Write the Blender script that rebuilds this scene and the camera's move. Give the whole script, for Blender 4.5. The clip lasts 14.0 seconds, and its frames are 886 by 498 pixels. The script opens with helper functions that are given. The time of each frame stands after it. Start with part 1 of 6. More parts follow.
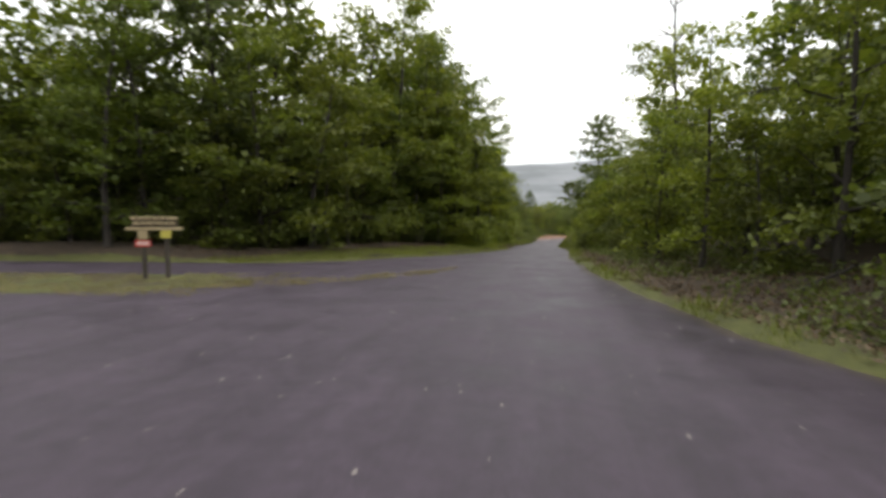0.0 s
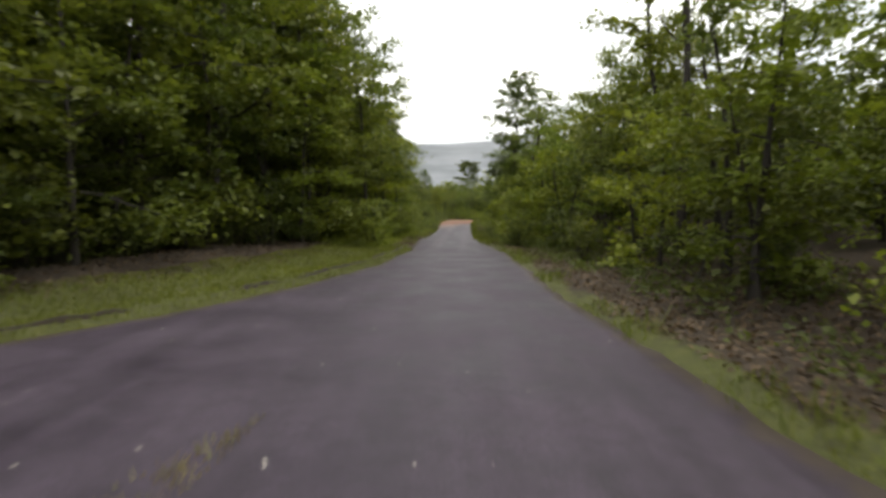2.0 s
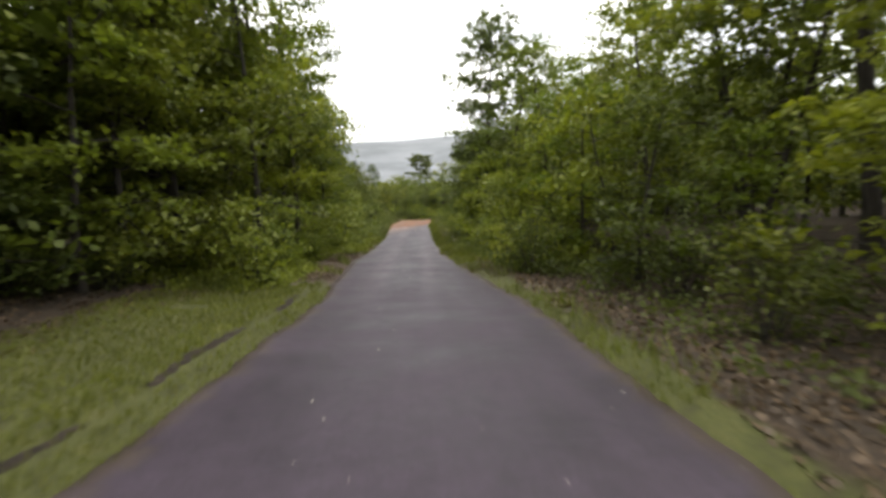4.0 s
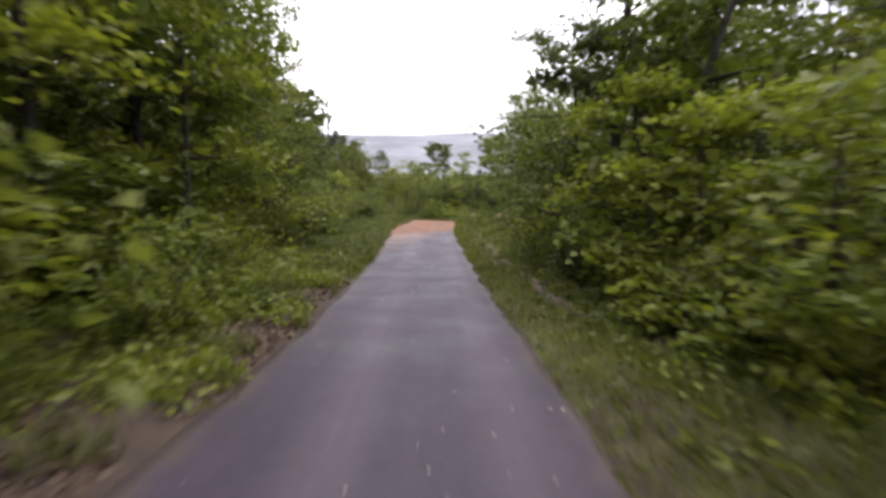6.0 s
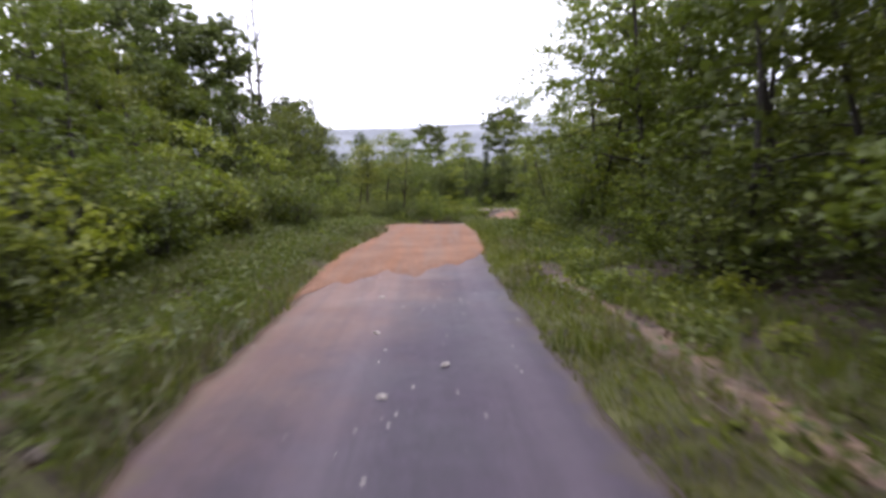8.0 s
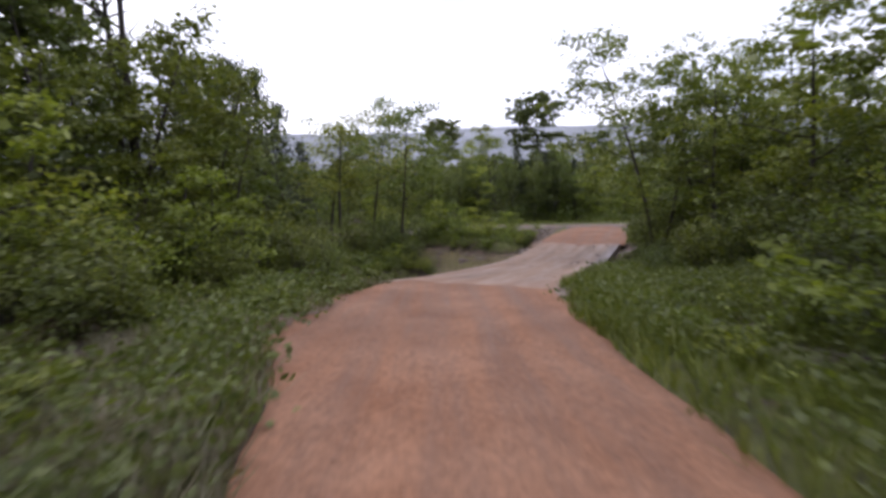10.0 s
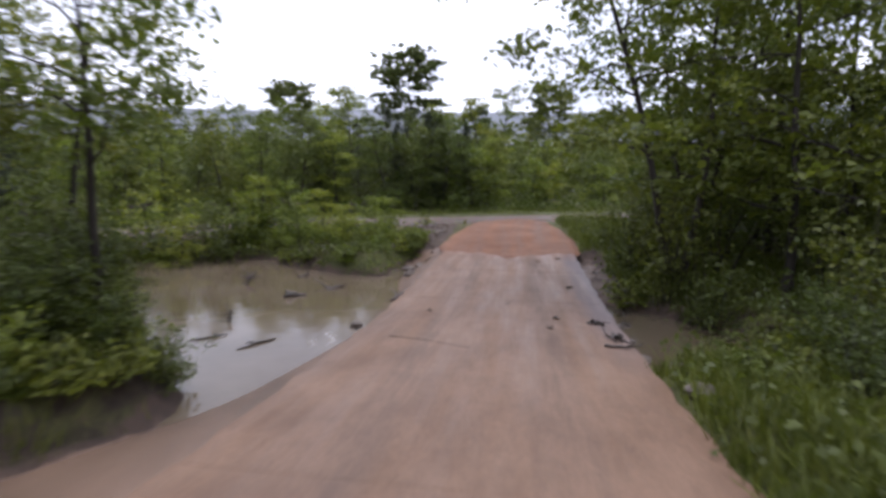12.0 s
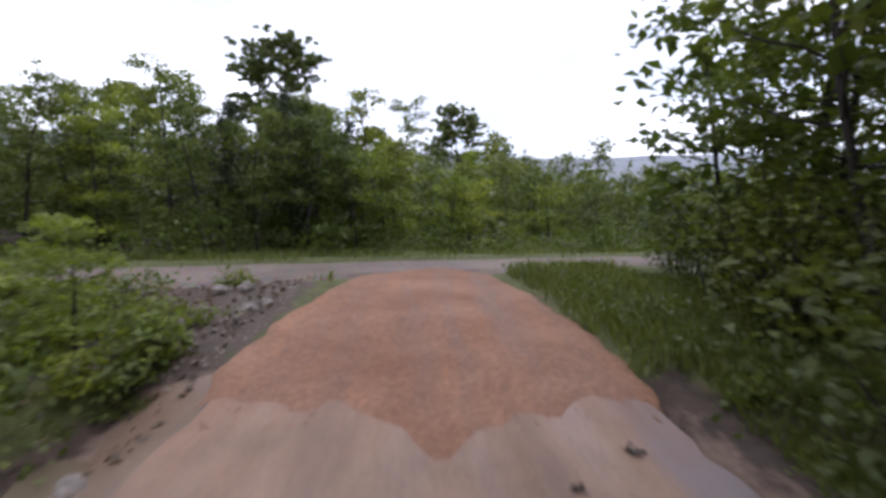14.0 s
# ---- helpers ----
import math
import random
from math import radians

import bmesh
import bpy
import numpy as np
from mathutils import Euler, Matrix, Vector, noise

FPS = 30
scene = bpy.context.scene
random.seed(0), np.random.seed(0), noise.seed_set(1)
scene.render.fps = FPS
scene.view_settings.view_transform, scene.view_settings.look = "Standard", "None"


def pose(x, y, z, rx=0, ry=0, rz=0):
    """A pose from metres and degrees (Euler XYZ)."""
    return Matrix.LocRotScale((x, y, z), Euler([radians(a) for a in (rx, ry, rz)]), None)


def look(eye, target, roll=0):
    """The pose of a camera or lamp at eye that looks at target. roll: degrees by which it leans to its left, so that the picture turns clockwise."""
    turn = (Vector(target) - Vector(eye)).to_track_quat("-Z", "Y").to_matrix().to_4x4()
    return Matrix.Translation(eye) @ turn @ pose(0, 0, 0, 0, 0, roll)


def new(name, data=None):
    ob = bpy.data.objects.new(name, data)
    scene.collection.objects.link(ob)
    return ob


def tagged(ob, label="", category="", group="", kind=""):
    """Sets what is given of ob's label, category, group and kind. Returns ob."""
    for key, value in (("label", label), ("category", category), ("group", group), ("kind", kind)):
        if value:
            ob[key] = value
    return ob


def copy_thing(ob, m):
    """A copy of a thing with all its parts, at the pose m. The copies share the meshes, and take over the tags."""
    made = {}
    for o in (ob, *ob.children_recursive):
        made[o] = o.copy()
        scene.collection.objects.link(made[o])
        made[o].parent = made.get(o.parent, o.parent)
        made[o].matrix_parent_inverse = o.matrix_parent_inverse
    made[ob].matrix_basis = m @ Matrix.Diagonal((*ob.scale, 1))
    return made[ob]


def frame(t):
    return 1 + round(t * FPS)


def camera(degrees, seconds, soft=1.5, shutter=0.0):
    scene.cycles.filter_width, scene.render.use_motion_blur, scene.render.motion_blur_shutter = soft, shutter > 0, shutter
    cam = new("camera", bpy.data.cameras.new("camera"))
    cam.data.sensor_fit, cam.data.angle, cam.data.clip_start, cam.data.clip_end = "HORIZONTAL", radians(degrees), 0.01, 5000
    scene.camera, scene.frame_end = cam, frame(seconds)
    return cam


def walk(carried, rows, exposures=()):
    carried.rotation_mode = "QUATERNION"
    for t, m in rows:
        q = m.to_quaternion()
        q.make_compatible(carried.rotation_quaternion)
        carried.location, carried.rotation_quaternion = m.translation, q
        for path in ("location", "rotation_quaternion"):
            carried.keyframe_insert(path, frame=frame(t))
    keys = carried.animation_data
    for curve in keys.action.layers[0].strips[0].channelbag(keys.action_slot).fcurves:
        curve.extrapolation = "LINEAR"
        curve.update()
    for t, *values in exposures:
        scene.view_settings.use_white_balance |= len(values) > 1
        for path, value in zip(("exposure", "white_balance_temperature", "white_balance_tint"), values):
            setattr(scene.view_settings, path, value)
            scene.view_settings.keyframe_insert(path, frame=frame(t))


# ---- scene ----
# ---- camera and its way ----
cam = camera(82.1, 14.0, soft=3.3, shutter=0.4)
# seconds, x, y, z, heading, pitch, roll
PATH = [
    (0.0, 0.000, 0.000, 1.850, 15.26, -3.91, -0.20),
    (0.5, -0.837, 3.248, 1.903, 11.16, -4.55, -1.03),
    (1.0, -1.505, 6.492, 1.951, 7.90, -5.01, -0.99),
    (1.5, -1.945, 9.628, 1.974, 5.57, -5.64, -1.27),
    (2.0, -2.234, 12.645, 1.955, 3.21, -6.06, -0.22),
    (2.5, -2.549, 15.426, 1.922, 1.10, -6.18, 1.78),
    (3.0, -2.619, 18.429, 1.888, -1.54, -6.42, 1.86),
    (3.2, -2.614, 19.668, 1.859, -2.48, -6.40, 1.77),
    (5.3, -3.242, 36.371, 1.204, 0.26, -6.67, 0.15),
    (5.5, -3.311, 38.466, 1.139, 0.09, -6.86, -1.08),
    (6.0, -3.385, 43.785, 1.003, -0.70, -6.65, -1.00),
    (6.5, -3.663, 48.876, 0.761, -1.09, -6.34, -0.69),
    (7.0, -3.613, 53.906, 0.583, -1.01, -6.63, -0.26),
    (7.5, -3.623, 58.808, 0.431, -1.11, -6.75, 0.56),
    (8.0, -3.660, 63.492, 0.312, -1.57, -7.31, 0.69),
    (8.2, -3.636, 65.294, 0.247, -1.57, -7.37, 1.80),
    (10.3, -4.071, 82.653, 0.364, -0.60, -6.59, 1.06),
    (10.5, -4.068, 83.998, 0.319, -1.38, -6.57, 0.52),
    (11.0, -3.946, 87.313, 0.151, -5.32, -7.32, -1.29),
    (11.5, -3.401, 90.429, -0.017, -10.39, -7.12, -1.11),
    (12.0, -2.573, 93.343, -0.227, -15.73, -8.45, -0.14),
    (12.5, -1.482, 96.172, -0.516, -20.10, -9.71, 0.66),
    (13.0, -0.443, 98.770, -0.748, -22.68, -9.90, 0.07),
    (13.5, 0.609, 101.394, -0.907, -24.97, -6.97, -0.32),
    (14.0, 1.700, 104.026, -0.950, -26.92, -4.05, -1.15),
]
walk(cam, [(t, pose(x, y, z, 90 + pitch, roll, yaw)) for t, x, y, z, yaw, pitch, roll in PATH],
     exposures=[(0.0, 0.58, 7100, 7), (3.2, 0.74, 7250, 6), (5.3, 1.12, 6850, 14), (7.2, 1.07, 6300, 22), (8.2, 0.97, 6200, 22), (10.3, 0.45, 6100, 22), (14.0, 0.50, 5900, 19)])

# ---- light ----
world = bpy.data.worlds.new("overcast_sky")
scene.world = world
world.use_nodes = True
wn, wl = world.node_tree.nodes, world.node_tree.links
wn.clear()
sky = wn.new("ShaderNodeTexSky")
sky.sky_type = "NISHITA"
sky.sun_disc = False
sky.sun_elevation, sky.sun_rotation = radians(78), radians(40)
sky.air_density, sky.dust_density, sky.ozone_density = 1.0, 4.0, 1.0
wco = wn.new("ShaderNodeTexCoord")
wmap = wn.new("ShaderNodeMapping")
wmap.inputs["Scale"].default_value = (1.6, 1.6, 4.5)
wnoise = wn.new("ShaderNodeTexNoise")
wnoise.inputs["Scale"].default_value = 1.7
wnoise.inputs["Detail"].default_value = 5
wramp = wn.new("ShaderNodeValToRGB")
wramp.color_ramp.elements[0].position, wramp.color_ramp.elements[0].color = 0.36, (6.4, 6.9, 7.8, 1)
wramp.color_ramp.elements[1].position, wramp.color_ramp.elements[1].color = 0.58, (11.5, 11.7, 12.0, 1)
wmix = wn.new("ShaderNodeMix")
wmix.data_type = "RGBA"
wmix.inputs[0].default_value = 0.86
wbg = wn.new("ShaderNodeBackground")
wbg.inputs["Strength"].default_value = 0.12
wout = wn.new("ShaderNodeOutputWorld")
wl.new(wco.outputs["Generated"], wmap.inputs["Vector"])
wl.new(wmap.outputs["Vector"], wnoise.inputs["Vector"])
wl.new(wnoise.outputs["Fac"], wramp.inputs["Fac"])
wl.new(sky.outputs["Color"], wmix.inputs[6])
wl.new(wramp.outputs["Color"], wmix.inputs[7])
wl.new(wmix.outputs[2], wbg.inputs["Color"])
wl.new(wbg.outputs["Background"], wout.inputs["Surface"])

sun_data = bpy.data.lights.new("sun", "SUN")
sun_data.energy, sun_data.angle, sun_data.color = 0.8, radians(25), (1.0, 0.97, 0.92)
sun = new("sun", sun_data)
sun.matrix_world = look((8, 50, 60), (0, 40, 0))

# ---- materials ----


def material(name):
    """An empty node material with its output and a principled shader."""
    m = bpy.data.materials.new(name)
    m.use_nodes = True
    nt = m.node_tree
    return m, nt.nodes, nt.links, nt.nodes["Principled BSDF"]


def noise_node(n, l, scale, detail=4.0, rough=0.55, source=None, stretch=None):
    tex = n.new("ShaderNodeTexNoise")
    tex.inputs["Scale"].default_value = scale
    tex.inputs["Detail"].default_value = detail
    tex.inputs["Roughness"].default_value = rough
    if source is None:
        source = n.new("ShaderNodeTexCoord").outputs["Object"]
    if stretch:
        mp = n.new("ShaderNodeMapping")
        mp.inputs["Scale"].default_value = stretch
        l.new(source, mp.inputs["Vector"])
        source = mp.outputs["Vector"]
    l.new(source, tex.inputs["Vector"])
    return tex.outputs["Fac"]


def ramp(n, l, fac, *stops):
    """A colour ramp; stops of (position, colour)."""
    r = n.new("ShaderNodeValToRGB")
    e = r.color_ramp.elements
    while len(e) < len(stops):
        e.new(0.5)
    for el, (p, c) in zip(e, stops):
        el.position, el.color = p, (*c, 1)
    l.new(fac, r.inputs["Fac"])
    return r.outputs["Color"]


def grey(v):
    return (v, v, v)


def mixed(n, l, fac, a, b, mode="MIX"):
    x = n.new("ShaderNodeMix")
    x.data_type, x.blend_type = "RGBA", mode
    for sock, v in ((x.inputs[0], fac), (x.inputs[6], a), (x.inputs[7], b)):
        if isinstance(v, bpy.types.NodeSocket):
            l.new(v, sock)
        elif isinstance(v, tuple):
            sock.default_value = (*v, 1)
        else:
            sock.default_value = v
    return x.outputs[2]


def maths(n, l, op, a, b=0.0, c=0.0):
    x = n.new("ShaderNodeMath")
    x.operation = op
    x.use_clamp = False
    for sock, v in zip(x.inputs, (a, b, c)):
        if isinstance(v, bpy.types.NodeSocket):
            l.new(v, sock)
        else:
            sock.default_value = v
    return x.outputs[0]


def step(n, l, v, lo, hi):
    """0 below lo, 1 above hi, smooth between."""
    x = n.new("ShaderNodeMapRange")
    x.interpolation_type = "SMOOTHSTEP"
    l.new(v, x.inputs["Value"])
    x.inputs["From Min"].default_value, x.inputs["From Max"].default_value = lo, hi
    return x.outputs["Result"]


def bumped(n, l, bsdf, height, strength, distance):
    b = n.new("ShaderNodeBump")
    b.inputs["Strength"].default_value, b.inputs["Distance"].default_value = strength, distance
    l.new(height, b.inputs["Height"])
    l.new(b.outputs["Normal"], bsdf.inputs["Normal"])


def plain(name, lo, hi, rough=0.8, scale=6.0, bump=0.3, dist=0.01, stretch=None, metal=0.0):
    """A surface between two colours, by coarse and fine noise, with relief."""
    m, n, l, b = material(name)
    coarse = noise_node(n, l, scale, 5, 0.6, None, stretch)
    fine = noise_node(n, l, scale * 9, 3, 0.6, None, stretch)
    both = maths(n, l, "ADD", maths(n, l, "MULTIPLY", coarse, 0.65), maths(n, l, "MULTIPLY", fine, 0.35))
    l.new(ramp(n, l, both, (0.36, lo), (0.64, hi)), b.inputs["Base Color"])
    b.inputs["Roughness"].default_value, b.inputs["Metallic"].default_value = rough, metal
    bumped(n, l, b, both, bump, dist)
    return m


def leaf_material(name, dark, mid, light, clear=0.35):
    """Leaves: each leaf and each plant a little different, some light through the blade."""
    m, n, l, b = material(name)
    geo = n.new("ShaderNodeNewGeometry")
    info = n.new("ShaderNodeObjectInfo")
    col = ramp(n, l, geo.outputs["Random Per Island"], (0.0, dark), (0.55, mid), (1.0, light))
    tint = ramp(n, l, info.outputs["Random"], (0.0, (0.72, 0.80, 0.72)), (0.5, (1.0, 1.0, 1.0)), (1.0, (1.25, 1.15, 0.85)))
    col = mixed(n, l, 1.0, col, tint, "MULTIPLY")
    big = noise_node(n, l, 0.5, 3)
    col = mixed(n, l, 1.0, col, ramp(n, l, big, (0.3, grey(0.75)), (0.7, grey(1.2))), "MULTIPLY")
    l.new(col, b.inputs["Base Color"])
    b.inputs["Roughness"].default_value = 0.5
    b.inputs["Specular IOR Level"].default_value = 0.35
    tr = n.new("ShaderNodeBsdfTranslucent")
    l.new(mixed(n, l, 1.0, col, (1.15, 1.2, 0.55), "MULTIPLY"), tr.inputs["Color"])
    ms = n.new("ShaderNodeMixShader")
    ms.inputs[0].default_value = clear
    l.new(b.outputs[0], ms.inputs[1])
    l.new(tr.outputs[0], ms.inputs[2])
    l.new(ms.outputs[0], n["Material Output"].inputs["Surface"])
    return m


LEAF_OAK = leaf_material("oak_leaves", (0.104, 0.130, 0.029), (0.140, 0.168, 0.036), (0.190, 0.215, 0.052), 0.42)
# darker copy of the oak greens, woodland shade painted into the leaf colour
LEAF_SHADE = leaf_material("shade_painted_leaves", (0.076, 0.096, 0.026), (0.104, 0.128, 0.033), (0.140, 0.164, 0.046), 0.42)
LEAF_FRESH = leaf_material("fresh_leaves", (0.150, 0.186, 0.030), (0.195, 0.232, 0.041), (0.250, 0.285, 0.061), 0.46)
LEAF_DARK = leaf_material("cedar_needles", (0.024, 0.034, 0.020), (0.040, 0.054, 0.029), (0.062, 0.080, 0.041), 0.2)
LEAF_PINE = leaf_material("pine_needles", (0.075, 0.098, 0.035), (0.118, 0.145, 0.052), (0.165, 0.195, 0.072), 0.35)
LEAF_GRASS = leaf_material("grass_blades", (0.079, 0.099, 0.020), (0.128, 0.154, 0.026), (0.180, 0.189, 0.048), 0.38)
LEAF_DRY = leaf_material("dry_grass", (0.16, 0.13, 0.087), (0.22, 0.19, 0.131), (0.20, 0.21, 0.116), 0.3)
BARK = plain("bark", (0.016, 0.013, 0.011), (0.052, 0.043, 0.036), 0.9, 5, 0.8, 0.03, (1, 1, 0.25))
BARK_PALE = plain("dead_wood", (0.11, 0.10, 0.09), (0.24, 0.22, 0.20), 0.85, 6, 0.5, 0.02, (1, 1, 0.2))
ROCK = plain("rock", (0.085, 0.070, 0.060), (0.235, 0.195, 0.165), 0.85, 5, 0.6, 0.03)
SHADOW_SOIL = plain("shadow_dark_soil", (0.012, 0.009, 0.006), (0.040, 0.028, 0.018), 0.95, 9, 0.7, 0.03)
WET_WOOD = plain("wet_driftwood", (0.018, 0.014, 0.011), (0.070, 0.052, 0.040), 0.45, 8, 0.5, 0.01)
POST_WOOD = plain("sign_post_wood", (0.030, 0.024, 0.019), (0.070, 0.056, 0.044), 0.8, 9, 0.4, 0.005, (1, 1, 0.2))
PLANK_WOOD = plain("sign_plank_wood", (0.26, 0.20, 0.11), (0.46, 0.37, 0.22), 0.75, 8, 0.4, 0.005, (0.2, 1, 1))
PLANK_DARK = plain("sign_plank_brown", (0.060, 0.042, 0.026), (0.12, 0.085, 0.052), 0.7, 8, 0.4, 0.005, (0.2, 1, 1))
RED_PAINT = plain("red_sign_paint", (0.42, 0.035, 0.03), (0.56, 0.06, 0.05), 0.45, 12, 0.1, 0.002)
PALE_PAINT = plain("pale_sign_paint", (0.60, 0.58, 0.52), (0.75, 0.73, 0.68), 0.5, 12, 0.1, 0.002)
YELLOW_PAINT = plain("yellow_notice", (0.42, 0.36, 0.06), (0.55, 0.48, 0.10), 0.5, 12, 0.1, 0.002)


def asphalt_material():
    m, n, l, b = material("worn_wet_asphalt")
    uv = n.new("ShaderNodeUVMap").outputs["UV"]
    sep = n.new("ShaderNodeSeparateXYZ")
    l.new(uv, sep.inputs[0])
    u, v = sep.outputs["X"], sep.outputs["Y"]
    grain = noise_node(n, l, 55, 3, 0.7)
    patch = noise_node(n, l, 0.8, 5, 0.6)
    streak = noise_node(n, l, 1.0, 4, 0.6, uv, (2.6, 0.09, 1))
    col = ramp(n, l, patch, (0.32, (0.029, 0.020, 0.033)), (0.68, (0.051, 0.037, 0.056)))
    col = mixed(n, l, 0.5, col, ramp(n, l, streak, (0.35, grey(0.74)), (0.65, grey(1.25))), "MULTIPLY")
    col = mixed(n, l, 0.7, col, ramp(n, l, grain, (0.35, grey(0.5)), (0.65, grey(1.45))), "MULTIPLY")
    blot = noise_node(n, l, 5.0, 5, 0.7)
    col = mixed(n, l, 0.6, col, ramp(n, l, blot, (0.36, grey(0.7)), (0.64, grey(1.22))), "MULTIPLY")
    # polished wheel tracks of the single lane
    lane = step(n, l, v, 34, 42)
    off = maths(n, l, "ABSOLUTE", maths(n, l, "SUBTRACT", maths(n, l, "ABSOLUTE", maths(n, l, "ADD", u, 0.05)), 0.78))
    track = maths(n, l, "MULTIPLY", maths(n, l, "SUBTRACT", 1.0, step(n, l, off, 0.10, 0.48)), lane)
    track = maths(n, l, "MULTIPLY", track, ramp(n, l, streak, (0.3, grey(0.35)), (0.6, grey(1.0))))
    col = mixed(n, l, maths(n, l, "MULTIPLY", track, 0.42), col, (0.108, 0.083, 0.105))
    # red mud carried up from the ford
    wob = maths(n, l, "ADD", v, maths(n, l, "MULTIPLY", maths(n, l, "SUBTRACT", noise_node(n, l, 0.9, 5, 0.65), 0.5), 9.0))
    wob = maths(n, l, "SUBTRACT", wob, maths(n, l, "MULTIPLY", maths(n, l, "MAXIMUM", u, -2.0), 3.2))
    mud = maths(n, l, "MULTIPLY", step(n, l, wob, 68, 78), ramp(n, l, streak, (0.3, grey(0.45)), (0.6, grey(1.0))))
    col = mixed(n, l, maths(n, l, "MULTIPLY", mud, 0.85), col, (0.177, 0.097, 0.067))
    # dirt washed over the borders
    edge = n.new("ShaderNodeAttribute")
    edge.attribute_name = "edge"
    rim = maths(n, l, "ADD", edge.outputs["Fac"], maths(n, l, "MULTIPLY", maths(n, l, "SUBTRACT", noise_node(n, l, 2.5, 5, 0.65), 0.5), 0.7))
    col = mixed(n, l, maths(n, l, "MULTIPLY", maths(n, l, "SUBTRACT", 1.0, step(n, l, rim, 0.0, 0.34)), 0.55), col, (0.093, 0.069, 0.043))
    l.new(col, b.inputs["Base Color"])
    l.new(ramp(n, l, patch, (0.3, grey(0.48)), (0.7, grey(0.72))), b.inputs["Roughness"])
    b.inputs["Specular IOR Level"].default_value = 0.4
    bumped(n, l, b, maths(n, l, "ADD", grain, maths(n, l, "MULTIPLY", patch, 0.5)), 0.45, 0.012)
    return m


def mud_material():
    m, n, l, b = material("wet_red_clay")
    uv = n.new("ShaderNodeUVMap").outputs["UV"]
    coarse = noise_node(n, l, 0.7, 5, 0.6)
    fine = noise_node(n, l, 14, 5, 0.65)
    rut = noise_node(n, l, 1.0, 4, 0.6, uv, (2.2, 0.16, 1))
    col = ramp(n, l, coarse, (0.32, (0.169, 0.077, 0.040)), (0.66, (0.240, 0.125, 0.075)))
    col = mixed(n, l, 0.8, col, ramp(n, l, rut, (0.35, grey(0.72)), (0.65, grey(1.18))), "MULTIPLY")
    col = mixed(n, l, 0.75, col, ramp(n, l, fine, (0.35, grey(0.66)), (0.65, grey(1.24))), "MULTIPLY")
    grains = noise_node(n, l, 70, 3, 0.7)
    col = mixed(n, l, 0.6, col, ramp(n, l, grains, (0.35, grey(0.68)), (0.66, grey(1.30))), "MULTIPLY")
    l.new(col, b.inputs["Base Color"])
    l.new(ramp(n, l, rut, (0.35, grey(0.62)), (0.65, grey(0.92))), b.inputs["Roughness"])
    b.inputs["Specular IOR Level"].default_value = 0.3
    bumped(n, l, b, maths(n, l, "ADD", fine, maths(n, l, "MULTIPLY", rut, 1.5)), 0.6, 0.03)
    return m


def concrete_material():
    m, n, l, b = material("silted_concrete")
    uv = n.new("ShaderNodeUVMap").outputs["UV"]
    sep = n.new("ShaderNodeSeparateXYZ")
    l.new(uv, sep.inputs[0])
    u, v = sep.outputs["X"], sep.outputs["Y"]
    coarse = noise_node(n, l, 0.6, 5, 0.6)
    fine = noise_node(n, l, 22, 4, 0.65)
    streak = noise_node(n, l, 1.0, 5, 0.6, uv, (2.0, 0.2, 1))
    col = ramp(n, l, coarse, (0.30, (0.172, 0.102, 0.064)), (0.66, (0.240, 0.150, 0.098)))
    stain = noise_node(n, l, 1.6, 6, 0.68, uv, (1.5, 0.7, 1))
    col = mixed(n, l, 0.55, col, ramp(n, l, stain, (0.36, (0.672, 0.653, 0.634)), (0.58, grey(1.06))), "MULTIPLY")
    grit = ramp(n, l, fine, (0.35, grey(0.80)), (0.65, grey(1.12)))
    col = mixed(n, l, 0.6, col, grit, "MULTIPLY")
    # darker wheel streaks and bare grey runoff border, its lilac sky sheen painted in
    off = maths(n, l, "ABSOLUTE", maths(n, l, "SUBTRACT", maths(n, l, "ABSOLUTE", u), 0.85))
    tr = maths(n, l, "MULTIPLY", maths(n, l, "SUBTRACT", 1.0, step(n, l, off, 0.05, 0.4)), step(n, l, streak, 0.42, 0.62))
    col = mixed(n, l, maths(n, l, "MULTIPLY", tr, 0.45), col, (0.104, 0.080, 0.069))
    bare = step(n, l, maths(n, l, "ADD", u, maths(n, l, "MULTIPLY", maths(n, l, "SUBTRACT", streak, 0.5), 1.5)), 1.40, 1.95)
    bare = maths(n, l, "MULTIPLY", bare, step(n, l, v, 6.0, 10.5))
    col = mixed(n, l, maths(n, l, "MULTIPLY", bare, 0.68), col, (0.168, 0.150, 0.162))
    # clay trodden onto both ends of the slab
    ragged = maths(n, l, "MULTIPLY", maths(n, l, "SUBTRACT", noise_node(n, l, 1.1, 6, 0.7), 0.5), 5.0)
    smear = maths(n, l, "MAXIMUM", step(n, l, maths(n, l, "ADD", v, ragged), 15.3, 17.6), maths(n, l, "SUBTRACT", 1.0, step(n, l, maths(n, l, "ADD", v, ragged), 0.3, 2.4)))
    col = mixed(n, l, maths(n, l, "MULTIPLY", smear, 0.6), col, (0.207, 0.110, 0.067))
    l.new(col, b.inputs["Base Color"])
    l.new(ramp(n, l, streak, (0.35, grey(0.38)), (0.65, grey(0.75))), b.inputs["Roughness"])
    b.inputs["Specular IOR Level"].default_value = 0.35
    bumped(n, l, b, maths(n, l, "ADD", fine, streak), 0.3, 0.01)
    return m


